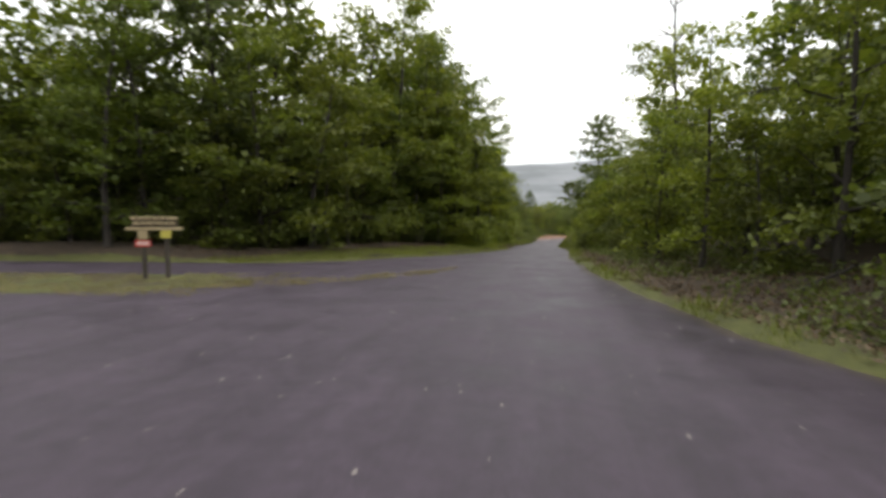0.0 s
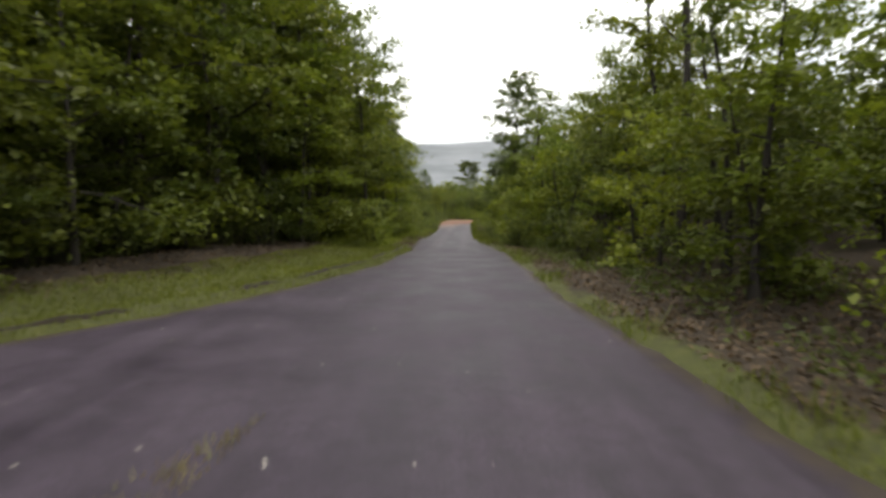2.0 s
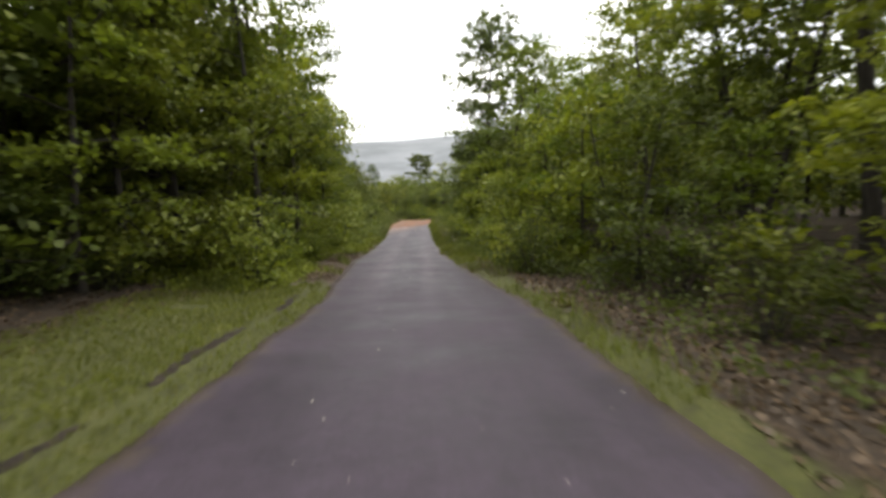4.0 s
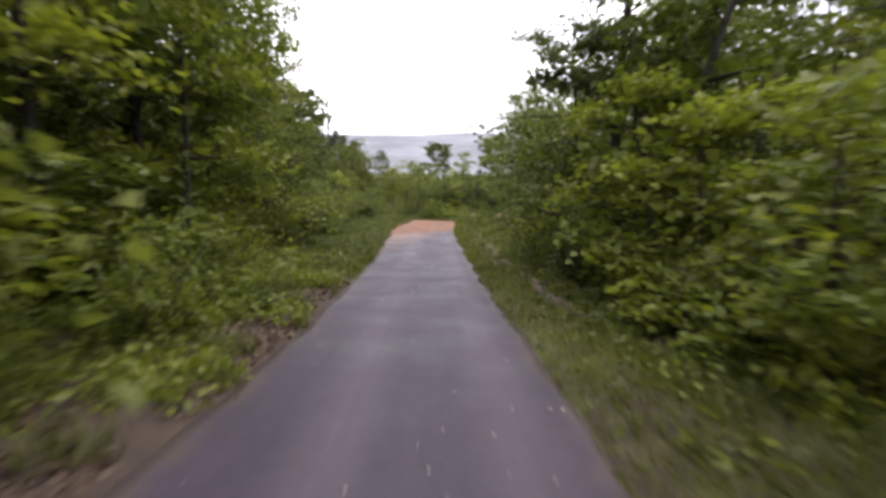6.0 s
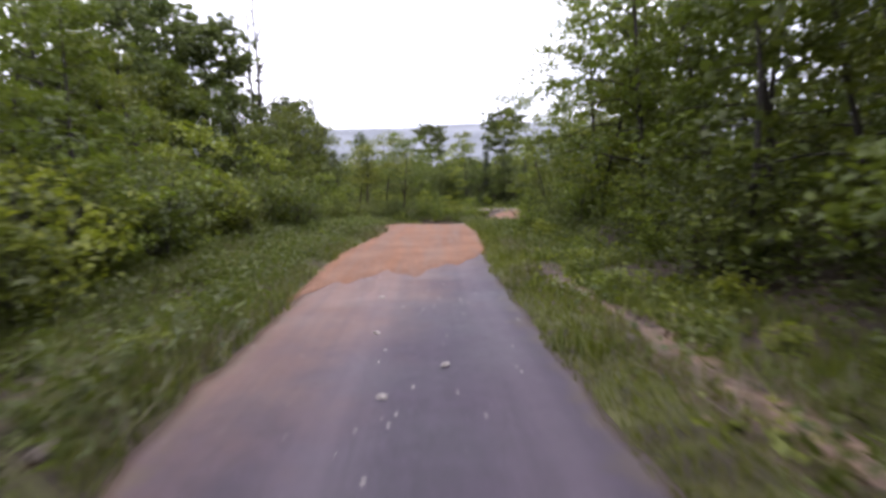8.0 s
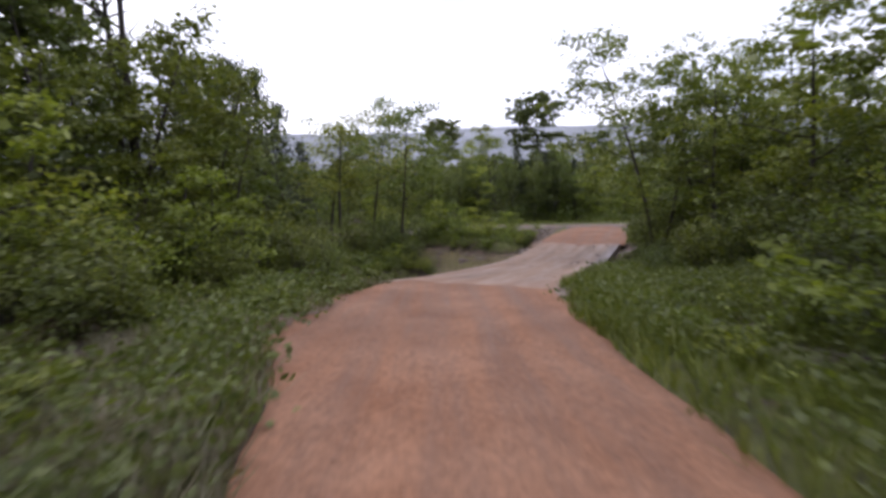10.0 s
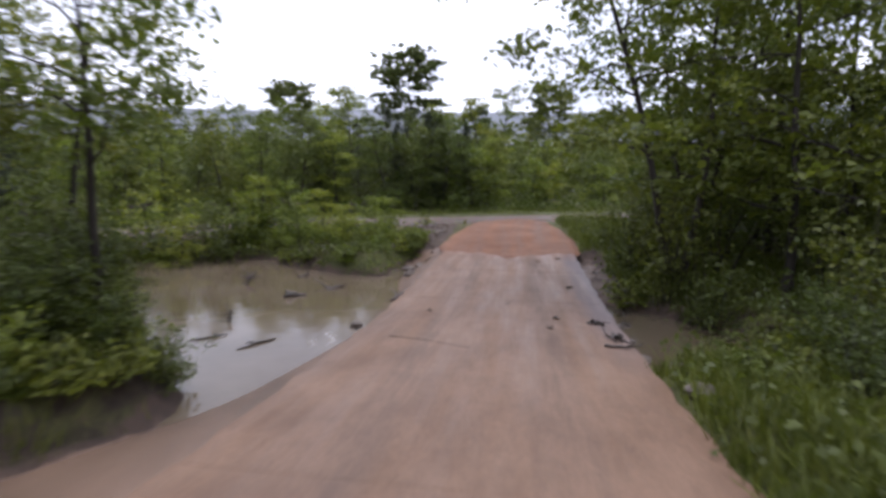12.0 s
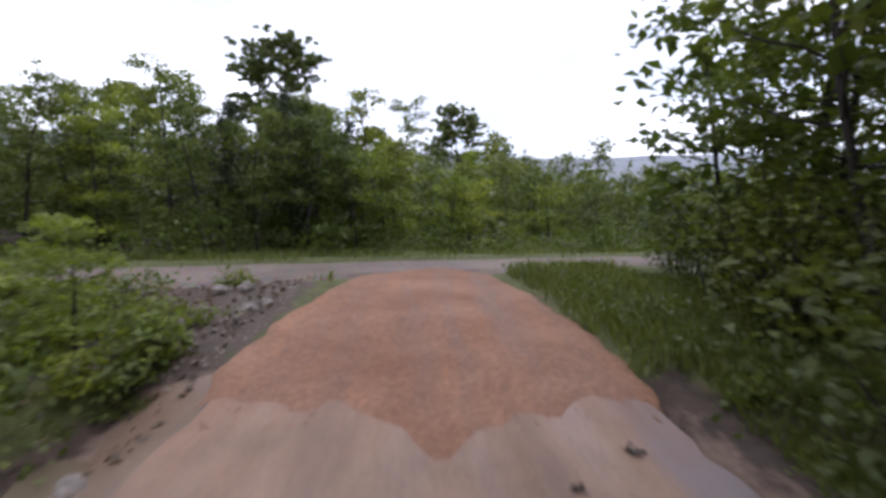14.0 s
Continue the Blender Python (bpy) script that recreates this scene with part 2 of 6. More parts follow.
def ground_material():
    """Leaf litter and soil under the trees, moss and grass where it is open."""
    m, n, l, b = material("woodland_ground")
    at = n.new("ShaderNodeAttribute")
    at.attribute_name = "grass"
    re = n.new("ShaderNodeAttribute")
    re.attribute_name = "clay"
    coarse = noise_node(n, l, 0.5, 6, 0.65)
    mid = noise_node(n, l, 3.0, 5, 0.65)
    fine = noise_node(n, l, 26, 4, 0.7)
    litter = ramp(n, l, mid, (0.30, (0.030, 0.020, 0.014)), (0.55, (0.063, 0.044, 0.030)), (0.72, (0.104, 0.072, 0.048)))
    litter = mixed(n, l, 1.0, litter, (0.760, 0.703, 0.627), "MULTIPLY")
    litter = mixed(n, l, 0.6, litter, ramp(n, l, fine, (0.33, grey(0.45)), (0.66, grey(1.5))), "MULTIPLY")
    turf = ramp(n, l, mid, (0.30, (0.052, 0.053, 0.015)), (0.52, (0.074, 0.082, 0.018)), (0.72, (0.107, 0.104, 0.031)))
    turf = mixed(n, l, 0.6, turf, ramp(n, l, fine, (0.33, grey(0.5)), (0.66, grey(1.35))), "MULTIPLY")
    f = maths(n, l, "ADD", at.outputs["Fac"], maths(n, l, "MULTIPLY", maths(n, l, "SUBTRACT", coarse, 0.5), 0.9))
    f = maths(n, l, "ADD", f, maths(n, l, "MULTIPLY", maths(n, l, "SUBTRACT", mid, 0.5), 0.6))
    col = mixed(n, l, step(n, l, f, 0.3, 0.6), litter, turf)
    clay = ramp(n, l, mid, (0.3, (0.046, 0.031, 0.024)), (0.68, (0.096, 0.063, 0.046)))
    k = maths(n, l, "ADD", re.outputs["Fac"], maths(n, l, "MULTIPLY", maths(n, l, "SUBTRACT", mid, 0.5), 0.8))
    col = mixed(n, l, step(n, l, k, 0.28, 0.55), col, clay)
    flow = noise_node(n, l, 0.9, 5, 0.6, None, (1.0, 0.35, 1.0))
    silt = ramp(n, l, flow, (0.32, (0.106, 0.066, 0.042)), (0.68, (0.190, 0.120, 0.080)))
    silted = step(n, l, k, 0.66, 0.90)
    col = mixed(n, l, silted, col, silt)
    l.new(col, b.inputs["Base Color"])
    l.new(maths(n, l, "SUBTRACT", 0.9, maths(n, l, "MULTIPLY", silted, 0.42)), b.inputs["Roughness"])
    relief = maths(n, l, "MULTIPLY", maths(n, l, "ADD", fine, mid), maths(n, l, "SUBTRACT", 1.0, maths(n, l, "MULTIPLY", silted, 0.8)))
    bumped(n, l, b, relief, 0.8, 0.05)
    return m


def water_material():
    m, n, l, b = material("muddy_creek_water")
    silt = noise_node(n, l, 0.5, 5, 0.6)
    l.new(ramp(n, l, silt, (0.3, (0.100, 0.075, 0.045)), (0.7, (0.160, 0.125, 0.088))), b.inputs["Base Color"])
    b.inputs["Roughness"].default_value = 0.06
    b.inputs["IOR"].default_value = 1.4
    rip = noise_node(n, l, 2.2, 3, 0.5, None, (1, 1.8, 1))
    bumped(n, l, b, rip, 0.10, 0.04)
    return m


def gravel_material():
    m, n, l, b = material("grey_gravel")
    v = n.new("ShaderNodeTexVoronoi")
    v.inputs["Scale"].default_value = 28
    l.new(n.new("ShaderNodeTexCoord").outputs["Object"], v.inputs["Vector"])
    big = noise_node(n, l, 0.7, 5, 0.6)
    col = ramp(n, l, big, (0.3, (0.090, 0.066, 0.053)), (0.7, (0.155, 0.118, 0.096)))
    col = mixed(n, l, 0.6, col, v.outputs["Color"], "SOFT_LIGHT")
    l.new(col, b.inputs["Base Color"])
    b.inputs["Roughness"].default_value = 0.85
    bumped(n, l, b, v.outputs["Distance"], 0.5, 0.02)
    return m


def hazed_hill_material():
    """Far-off wooded hills; drifting mist is painted into their colour and faint glow."""
    m, n, l, b = material("haze_painted_hills")
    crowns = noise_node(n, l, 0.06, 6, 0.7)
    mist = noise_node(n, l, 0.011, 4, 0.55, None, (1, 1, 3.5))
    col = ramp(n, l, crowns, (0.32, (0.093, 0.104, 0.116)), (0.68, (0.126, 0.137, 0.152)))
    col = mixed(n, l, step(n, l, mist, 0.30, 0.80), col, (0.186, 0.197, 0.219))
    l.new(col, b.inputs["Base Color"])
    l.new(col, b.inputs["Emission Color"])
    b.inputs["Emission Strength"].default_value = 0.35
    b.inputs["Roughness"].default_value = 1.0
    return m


ASPHALT, MUD, CONCRETE, GROUND = asphalt_material(), mud_material(), concrete_material(), ground_material()
WATER, GRAVEL, HAZED_HILLS = water_material(), gravel_material(), hazed_hill_material()

# ---- mesh helpers ----


def mesh_object(name, verts, faces, mat, parent=None, label="", smooth=False, uvs=None, attrs=None):
    """Links vertices and faces as one mesh object."""
    me = bpy.data.meshes.new(name)
    if isinstance(verts, np.ndarray) and isinstance(faces, np.ndarray):
        k = faces.shape[1]
        me.vertices.add(len(verts))
        me.vertices.foreach_set("co", verts.astype(np.float32).ravel())
        me.loops.add(faces.size)
        me.loops.foreach_set("vertex_index", faces.astype(np.int32).ravel())
        me.polygons.add(len(faces))
        me.polygons.foreach_set("loop_start", np.arange(0, faces.size, k, dtype=np.int32))
        me.update(calc_edges=True)
    else:
        me.from_pydata([tuple(v) for v in verts], [], [tuple(f) for f in faces])
        me.update()
    if uvs is not None:
        layer = me.uv_layers.new(name="UVMap")
        idx = np.empty(len(me.loops), dtype=np.int32)
        me.loops.foreach_get("vertex_index", idx)
        layer.data.foreach_set("uv", np.asarray(uvs, dtype=np.float32)[idx].ravel())
    for key, values in (attrs or {}).items():
        a = me.attributes.new(key, "FLOAT", "POINT")
        a.data.foreach_set("value", np.asarray(values, dtype=np.float32))
    if smooth:
        me.polygons.foreach_set("use_smooth", np.ones(len(me.polygons), dtype=bool))
    me.materials.append(mat)
    ob = new(name, me)
    if parent is not None:
        ob.parent = parent
    if label:
        tagged(ob, label=label)
    return ob


def part(name, bm, mat, parent, label=""):
    """Links a bmesh as one mesh object under a thing or a part."""
    me = bpy.data.meshes.new(name)
    bm.to_mesh(me)
    bm.free()
    me.materials.append(mat)
    ob = new(name, me)
    ob.parent = parent
    if label:
        tagged(ob, label=label)
    return ob


def box_bm(cx, cy, cz, sx, sy, sz, bevel=0.0):
    bm = bmesh.new()
    bmesh.ops.create_cube(bm, size=1.0, matrix=Matrix.Translation((cx, cy, cz)) @ Matrix.Diagonal((sx, sy, sz, 1)))
    if bevel:
        bmesh.ops.bevel(bm, geom=bm.edges[:], offset=bevel, segments=2, affect="EDGES", profile=0.6)
    return bm


def grid_faces(rows, cols):
    i = np.arange((rows - 1) * (cols - 1))
    r, c = i // (cols - 1), i % (cols - 1)
    a = r * cols + c
    return np.stack([a, a + 1, a + cols + 1, a + cols], 1)


def smoothstep(x, lo, hi):
    k = np.clip((np.asarray(x, dtype=float) - lo) / (hi - lo), 0, 1)
    return k * k * (3 - 2 * k)


def wave(x, y, s, seed=0.0):
    """Cheap smooth unevenness between about -1 and 1, at a size of s metres."""
    a, b = x / s + seed * 1.7, y / s - seed * 2.3
    return (np.sin(a * 1.9 + 1.3 * np.sin(b * 1.1 + seed)) + np.sin(b * 2.3 + 1.1 * np.sin(a * 1.4 - seed)) + np.sin((a + b) * 1.1 + 2.0 * seed)) / 3


# ---- the lie of the land ----
# road heights along y, up to the ford
ROAD_Y = [-40, 15, 20, 28, 36.4, 43.8, 48.9, 53.9, 58.8, 63.5, 72, 82, 84, 87.3, 90.4, 93.3, 110]
ROAD_Z = [0, 0.05, 0.02, -0.28, -0.65, -0.85, -1.09, -1.27, -1.42, -1.54, -1.58, -1.50, -1.55, -1.70, -1.87, -2.05, -2.6]
# heights along the slab, from its near end
FORD_A = [-20, 0, 1, 4, 6.8, 9.6, 12.4, 17.2, 20, 24, 30, 60, 120, 400]
FORD_Z = [-1.4, -2.02, -2.10, -2.37, -2.60, -2.76, -2.80, -2.75, -2.58, -2.40, -2.45, -2.9, -3.5, -4.0]
FORD_O = np.array([-3.36, 92.65])
FORD_DIR = np.array([0.4165, 0.9092])
FORD_LEFT = np.array([-0.9092, 0.4165])
SLAB_HALF = 2.05
WATER_Z = -3.3


def ford_coords(x, y):
    dx, dy = np.asarray(x, dtype=float) - FORD_O[0], np.asarray(y, dtype=float) - FORD_O[1]
    return dx * FORD_DIR[0] + dy * FORD_DIR[1], dx * FORD_LEFT[0] + dy * FORD_LEFT[1]


def ford_place(a, lat):
    return FORD_O[0] + a * FORD_DIR[0] + lat * FORD_LEFT[0], FORD_O[1] + a * FORD_DIR[1] + lat * FORD_LEFT[1]


def road_z(x, y):
    """The driving surface's height."""
    a, lat = ford_coords(x, y)
    k = smoothstep(y, 87, 97)
    return np.interp(y, ROAD_Y, ROAD_Z) * (1 - k) + np.interp(a, FORD_A, FORD_Z) * k


LEFT_Y = [-60, 10, 12.6, 14.2, 16.2, 18.0, 20.3, 24, 28.6, 36, 44, 52, 62, 68, 74, 77, 80, 83, 85.5, 87.3, 90, 92, 94]
LEFT_X = [-45, -45, -30, -19.5, -10.9, -8.7, -7.25, -6.1, -5.3, -5.1, -5.55, -5.45, -5.6, -5.85, -6.0, -6.05, -5.6, -5.25, -5.7, -6.5, -6.1, -6.15, -5.6]
RIGHT_Y = [-60, 0, 4, 6.6, 8.3, 12.3, 17, 23, 35, 42, 46, 54, 65, 75, 82, 87.4, 91, 94]
RIGHT_X = [14, 6.5, 4.4, 3.3, 2.43, 1.28, 0.3, -0.4, -0.7, -1.6, -1.95, -2.1, -2.2, -2.3, -1.95, -1.9, -1.64, -1.2]


def left_edge(y):
    return np.interp(y, LEFT_Y, LEFT_X)


def right_edge(y):
    return np.interp(y, RIGHT_Y, RIGHT_X)


def beside_road(x, y):
    """Metres outside the paved or beaten surface; negative on it."""
    x, y = np.asarray(x, dtype=float), np.asarray(y, dtype=float)
    wobble = 0.10 * wave(x, y, 0.9, 2)
    main = np.maximum(left_edge(y) - x, x - right_edge(y))
    main = np.where(y > 93.5, 50.0, main)
    a, lat = ford_coords(x, y)
    half = np.interp(a, [-3, 0, 17, 19, 22, 24], [2.3, 2.05, 2.15, 2.35, 2.1, 1.9])
    ford = np.maximum(np.abs(lat) - half, np.maximum(-3.0 - a, a - 26))
    cross = np.maximum(np.abs(y - 116.6) - 1.8, np.abs(x) - 70)
    return np.minimum(np.minimum(main, ford), cross) + wobble


def ground_z(x, y):
    x, y = np.asarray(x, dtype=float), np.asarray(y, dtype=float)
    d = beside_road(x, y)
    z = road_z(x, y)
    out = np.maximum(d, 0)
    z = z - 0.10 * (1 - smoothstep(d, -0.55, 0.0)) - 0.02
    z = z + 0.10 * smoothstep(out, 0.0, 0.4) - 0.10 * smoothstep(out, 0.8, 1.6) + 0.30 * smoothstep(out, 1.6, 6)
    z = z + smoothstep(out, 0.3, 3.0) * (0.07 * wave(x, y, 1.6, 1) + 0.12 * wave(x, y, 5.0, 3)) + smoothstep(out, 6, 40) * 0.5 * wave(x, y, 23.0, 4)
    # the rise of the wood on the right of the junction and lane
    z = z + np.where(x > 0, 1, 0.4) * 0.8 * smoothstep(out, 2, 14) * (1 - smoothstep(y, 80, 90))
    # the creek bed across the ford: a broad pool upstream, a narrow run downstream
    a, lat = ford_coords(x, y)
    shore = 1.0 * wave(x, y, 3.1, 6) + 0.35 * wave(x, y, 1.1, 7)
    near_l = np.interp(lat, [2, 3.2, 4.3, 5.6, 8, 14, 40], [9.8, 7.6, 7.9, 8.9, 11.0, 13.8, 21.2])
    far_l = np.interp(lat, [2, 3.2, 5, 8, 14, 40], [15.0, 15.2, 15.6, 17.2, 19.0, 21.5])
    pool = smoothstep(a, near_l - 1.8 + 0.3 * shore, near_l + 0.8 + 0.3 * shore) * (1 - smoothstep(a, far_l - 0.8 + 0.5 * shore, far_l + 0.9 + 0.5 * shore))
    pool = pool * smoothstep(lat, 1.3, 2.3)
    near_r = np.interp(-lat, [2, 3.2, 4, 4.8, 8, 14, 40], [8.0, 8.6, 9.2, 9.7, 10.2, 10.4, 11.4])
    far_r = np.interp(-lat, [2, 3, 4, 8, 14, 40], [13.2, 12.2, 11.7, 12.2, 12.6, 12.4])
    run = smoothstep(a, near_r - 1.0 + 0.3 * shore, near_r + 0.6 + 0.3 * shore) * (1 - smoothstep(a, far_r - 0.6 + 0.3 * shore, far_r + 0.9 + 0.3 * shore))
    run = run * smoothstep(-lat, 1.3, 2.2)
    wet = np.maximum(pool, run)
    z = z * (1 - wet) + (WATER_Z - 0.55 + 0.1 * shore) * wet
    # smooth silt bank from the slab down into the pool
    top, reach = np.interp(a, FORD_A, FORD_Z), silt_reach(a)
    k = np.clip((lat - 2.0) / (reach - 2.0), 0, 1.6)
    bank = top - 0.02 - np.interp(a, [-2, 1.2, 2.8, 5, 6.65, 9, 17, 19], [0.10, 0.22, 0.36, 0.58, 0.80, 0.70, 0.62, 0.2]) * k ** 1.2
    on = smoothstep(lat, 1.6, 2.0) * (1 - smoothstep(lat - reach, 0.0, 0.7)) * smoothstep(a, -2.2, -0.4) * (1 - smoothstep(a, 17.2, 18.6))
    z = z * (1 - on) + bank * on
    # undercut edge on the downstream side
    low = (1 - smoothstep(np.abs(lat + 2.75), 0.5, 1.1)) * smoothstep(a, 9, 11.5) * (1 - smoothstep(a, 17.0, 18.5))
    return z - 0.32 * low


def silt_reach(a):
    """How far the silt bank reaches out from the slab's middle line."""
    return np.interp(a, [-3, -0.5, 0.5, 1.4, 2.5, 4.7, 6.65, 8.8, 10, 13, 15, 17, 19], [2.6, 3.0, 3.6, 4.0, 4.5, 4.1, 3.7, 3.05, 2.75, 2.75, 3.3, 3.3, 2.8])


def axis(lo, hi, fine, reach):
    mid = np.arange(lo, hi + fine, fine)
    grow, out = [], fine
    total = 0.0
    while total < reach:
        out *= 1.22
        total += out
        grow.append(total)
    grow = np.array(grow)
    return np.concatenate([lo - grow[::-1], mid, mid[-1] + grow])


gx, gy = axis(-20, 20, 0.38, 1800), axis(-6, 124, 0.42, 1800)
X, Y = np.meshgrid(gx, gy)
gz = ground_z(X.ravel(), Y.ravel())
gd = beside_road(X.ravel(), Y.ravel())
ga, glat = ford_coords(X.ravel(), Y.ravel())
verge = np.interp(Y.ravel(), [-20, 10, 22, 30, 36, 42, 60, 90, 100], [2.0, 1.9, 2.2, 1.2, 1.1, 1.6, 1.8, 2.6, 3.5])
left_lawn = (X.ravel() < -4) & (Y.ravel() > 13) & (Y.ravel() < 38)
verge = np.where((X.ravel() > -1.5) & (Y.ravel() > 12) & (Y.ravel() < 42), 0.6, verge)
verge = np.where(left_lawn, 3.8, verge)
grass = 1 - smoothstep(gd, verge * 0.7, verge * 1.25)
grass = np.maximum(grass, (1 - smoothstep(np.abs(Y.ravel() - 116), 2.5, 6)) * (np.abs(X.ravel()) < 40) * 0.9)
grass = np.where((Y.ravel() > 40) & (Y.ravel() < 86), grass * 0.5, grass)
grass = np.where((X.ravel() > -1.5) & (Y.ravel() > 8) & (Y.ravel() < 42), grass * 0.62, grass)
grass = np.maximum(grass, np.where((X.ravel() < 3) & (Y.ravel() > 100) | (X.ravel() < -5), 0.20, 0.68) * smoothstep(Y.ravel(), 82, 94) * (1 - smoothstep(np.hypot(X.ravel(), Y.ravel() - 105), 26, 38)))
grass = np.where((X.ravel() < -4) & (Y.ravel() > 84) & (Y.ravel() < 115), grass * 0.35, grass)
grass = np.where((np.abs(glat + 3.0) < 0.9) & (ga > 8.5) & (ga < 18), grass * 0.2, grass)
dirt_l = (1 - smoothstep(np.abs(gd - 0.55), 0.6, 1.1)) * (X.ravel() < -4) * smoothstep(Y.ravel(), 36, 40) * (1 - smoothstep(Y.ravel(), 55, 59))
bank_r = (1 - smoothstep(np.abs(gd - 1.25), 0.28, 0.62)) * (X.ravel() > -3) * smoothstep(Y.ravel(), 51, 55) * (1 - smoothstep(Y.ravel(), 72, 77))
mud_l = (1 - smoothstep(glat - silt_reach(ga), -0.25, 0.35)) * (glat > 1.0) * smoothstep(ga, -1.0, 0.4) * (1 - smoothstep(ga, 17.5, 18.8))
ditch = (1 - smoothstep(np.abs(gd - 0.2), 0.15, 0.45)) * (X.ravel() < -5) * smoothstep(Y.ravel(), 82, 85) * (1 - smoothstep(Y.ravel(), 92.5, 95))
wet_rim = (1 - smoothstep(gz, WATER_Z + 0.05, WATER_Z + 0.45)) * (Y.ravel() > 85) * (np.hypot(X.ravel(), Y.ravel() - 104) < 60)
side_silt = (1 - smoothstep(-glat, 2.7, 3.3)) * smoothstep(ga, 8.0, 9.5) * (1 - smoothstep(ga, 17.0, 19.0)) * (glat < -1.9)
rim_r = (1 - smoothstep(np.abs(glat + 2.35), 0.35, 0.6)) * smoothstep(ga, -2.5, -1) * (1 - smoothstep(ga, 0.8, 2.4))
rim_r = np.where(ga < 0.2, rim_r * 1.5, rim_r)
rut_l = (1 - smoothstep(np.abs(gd - 1.45), 0.12, 0.34)) * (X.ravel() < -4) * smoothstep(Y.ravel(), 56, 59) * (1 - smoothstep(Y.ravel(), 70, 75))
rubble = smoothstep(glat, 2.0, 2.4) * (1 - smoothstep(glat, 4.6, 6.2)) * smoothstep(ga, 17.6, 18.6) * (1 - smoothstep(ga, 22.6, 24.0))
clay = np.clip(np.maximum.reduce([rubble * 0.6, ditch * 0.40, rim_r * 0.62, side_silt * 0.80, dirt_l * 0.62, bank_r * 0.85, mud_l, wet_rim * 0.7, rut_l * 0.6]), 0, 1)
clay = np.maximum(clay, 1.15 * mud_l)
ground = mesh_object("ground", np.stack([X.ravel(), Y.ravel(), gz], 1), grid_faces(len(gy), len(gx)), GROUND, smooth=True,
                     attrs={"grass": grass, "clay": clay})
tagged(ground, "leaf-littered woodland ground with mossy grass beside the road", "ground", kind="structure")


def strip(name, ys, x0, x1, cols, lift, mat, label, category, u_mid=None, skirt=0.12, zf=None):
    """A road sheet between two borders, with a turned-down rim."""
    t = np.linspace(0, 1, cols)
    verts, uv, edge = [], [], []
    for y in ys:
        a, b = x0(y), x1(y)
        a += 0.07 * float(wave(np.array(a), np.array(y), 0.5, 5)) + 0.05 * float(wave(np.array(a), np.array(y), 0.17, 8))
        b += 0.07 * float(wave(np.array(b), np.array(y), 0.5, 9)) + 0.05 * float(wave(np.array(b), np.array(y), 0.17, 4))
        xs = a + (b - a) * t
        zs = (zf or road_z)(xs, np.full(cols, y)) + lift + 0.012 * wave(xs, np.full(cols, y), 1.3, 3)
        c = (a + b) / 2 if u_mid is None else u_mid(y)
        rim = np.minimum(xs - a, b - xs)
        verts += [(xs[0], y, zs[0] - skirt)] + list(zip(xs, np.full(cols, y), zs)) + [(xs[-1], y, zs[-1] - skirt)]
        uv += [(xs[0] - c, y)] + [(x - c, y) for x in xs] + [(xs[-1] - c, y)]
        edge += [0.0, *rim, 0.0]
    ob = mesh_object(name, np.array(verts), grid_faces(len(ys), cols + 2), mat, smooth=True, uvs=uv, attrs={"edge": edge})
    return tagged(ob, label, category, kind="structure")


strip("road", np.arange(-30, 79.51, 0.3), left_edge, right_edge, 26, 0.0, ASPHALT,
      "worn damp grey asphalt road narrowing to a single lane", "road", lambda y: float(np.interp(y, [0, 20, 30, 100], [-1.5, -2.6, -3.2, -3.95])))


def clay_start(x):
    return 75.9 + 0.55 * math.sin(x * 2.1) + 0.35 * math.sin(x * 5.3 + 1) + 0.18 * math.sin(x * 13.1)


# red clay over the end of the asphalt, down to the slab
mys = np.arange(0, 1.0001, 1 / 60)
mv, muv = [], []
cols = 34
for r in mys:
    for k in range(cols):
        s = k / (cols - 1)
        y0 = clay_start(-6.3 + 4.2 * s) - 4.2 * (1 - s) ** 1.5
        y1 = 94.3 - 2.0 * s + 0.12 * math.sin(s * 11) + 0.08 * math.sin(s * 27)
        y = y0 + (y1 - y0) * r
        e0, e1 = float(left_edge(y)) - 0.15, float(right_edge(y)) + 0.12
        x = e0 + (e1 - e0) * s + 0.10 * float(wave(np.array(s * 3), np.array(y), 0.5, 3)) * (1 if k in (0, cols - 1) else 0)
        z = float(road_z(np.array(x), np.array(y))) + 0.034 + 0.014 * float(wave(np.array(x), np.array(y), 0.8, 2))
        rut = min(abs(x + 4.75), abs(x + 3.1))
        z -= 0.03 * max(0.0, 1 - rut / 0.3) * min(1, max(0, (y - 82) / 4))
        if k in (0, cols - 1):
            z -= 0.07
        fa, fl = ford_coords(x, y)
        if r > 0.7:
            low = float(np.interp(fa, FORD_A, FORD_Z)) + 0.036 if abs(fl) < 2.1 else float(ground_z(x, y)) + 0.022
            q = min(1.0, (r - 0.7) / 0.22)
            z = z + (low - z) * q
            z = max(z, float(ground_z(x, y)) + 0.02)
            if abs(fl) < 2.1 and fa > -0.1:
                z = max(z, float(np.interp(fa, FORD_A, FORD_Z)) + 0.036)
        if r in (0.0,):
            z -= 0.032
        mv.append((x, y, z))
        muv.append((x + 3.95, y))
clay_road = mesh_object("clay_road", np.array(mv), grid_faces(len(mys), cols), MUD, smooth=True, uvs=muv)
tagged(clay_road, "wet red clay track leading down to the ford", "dirt road", kind="structure")

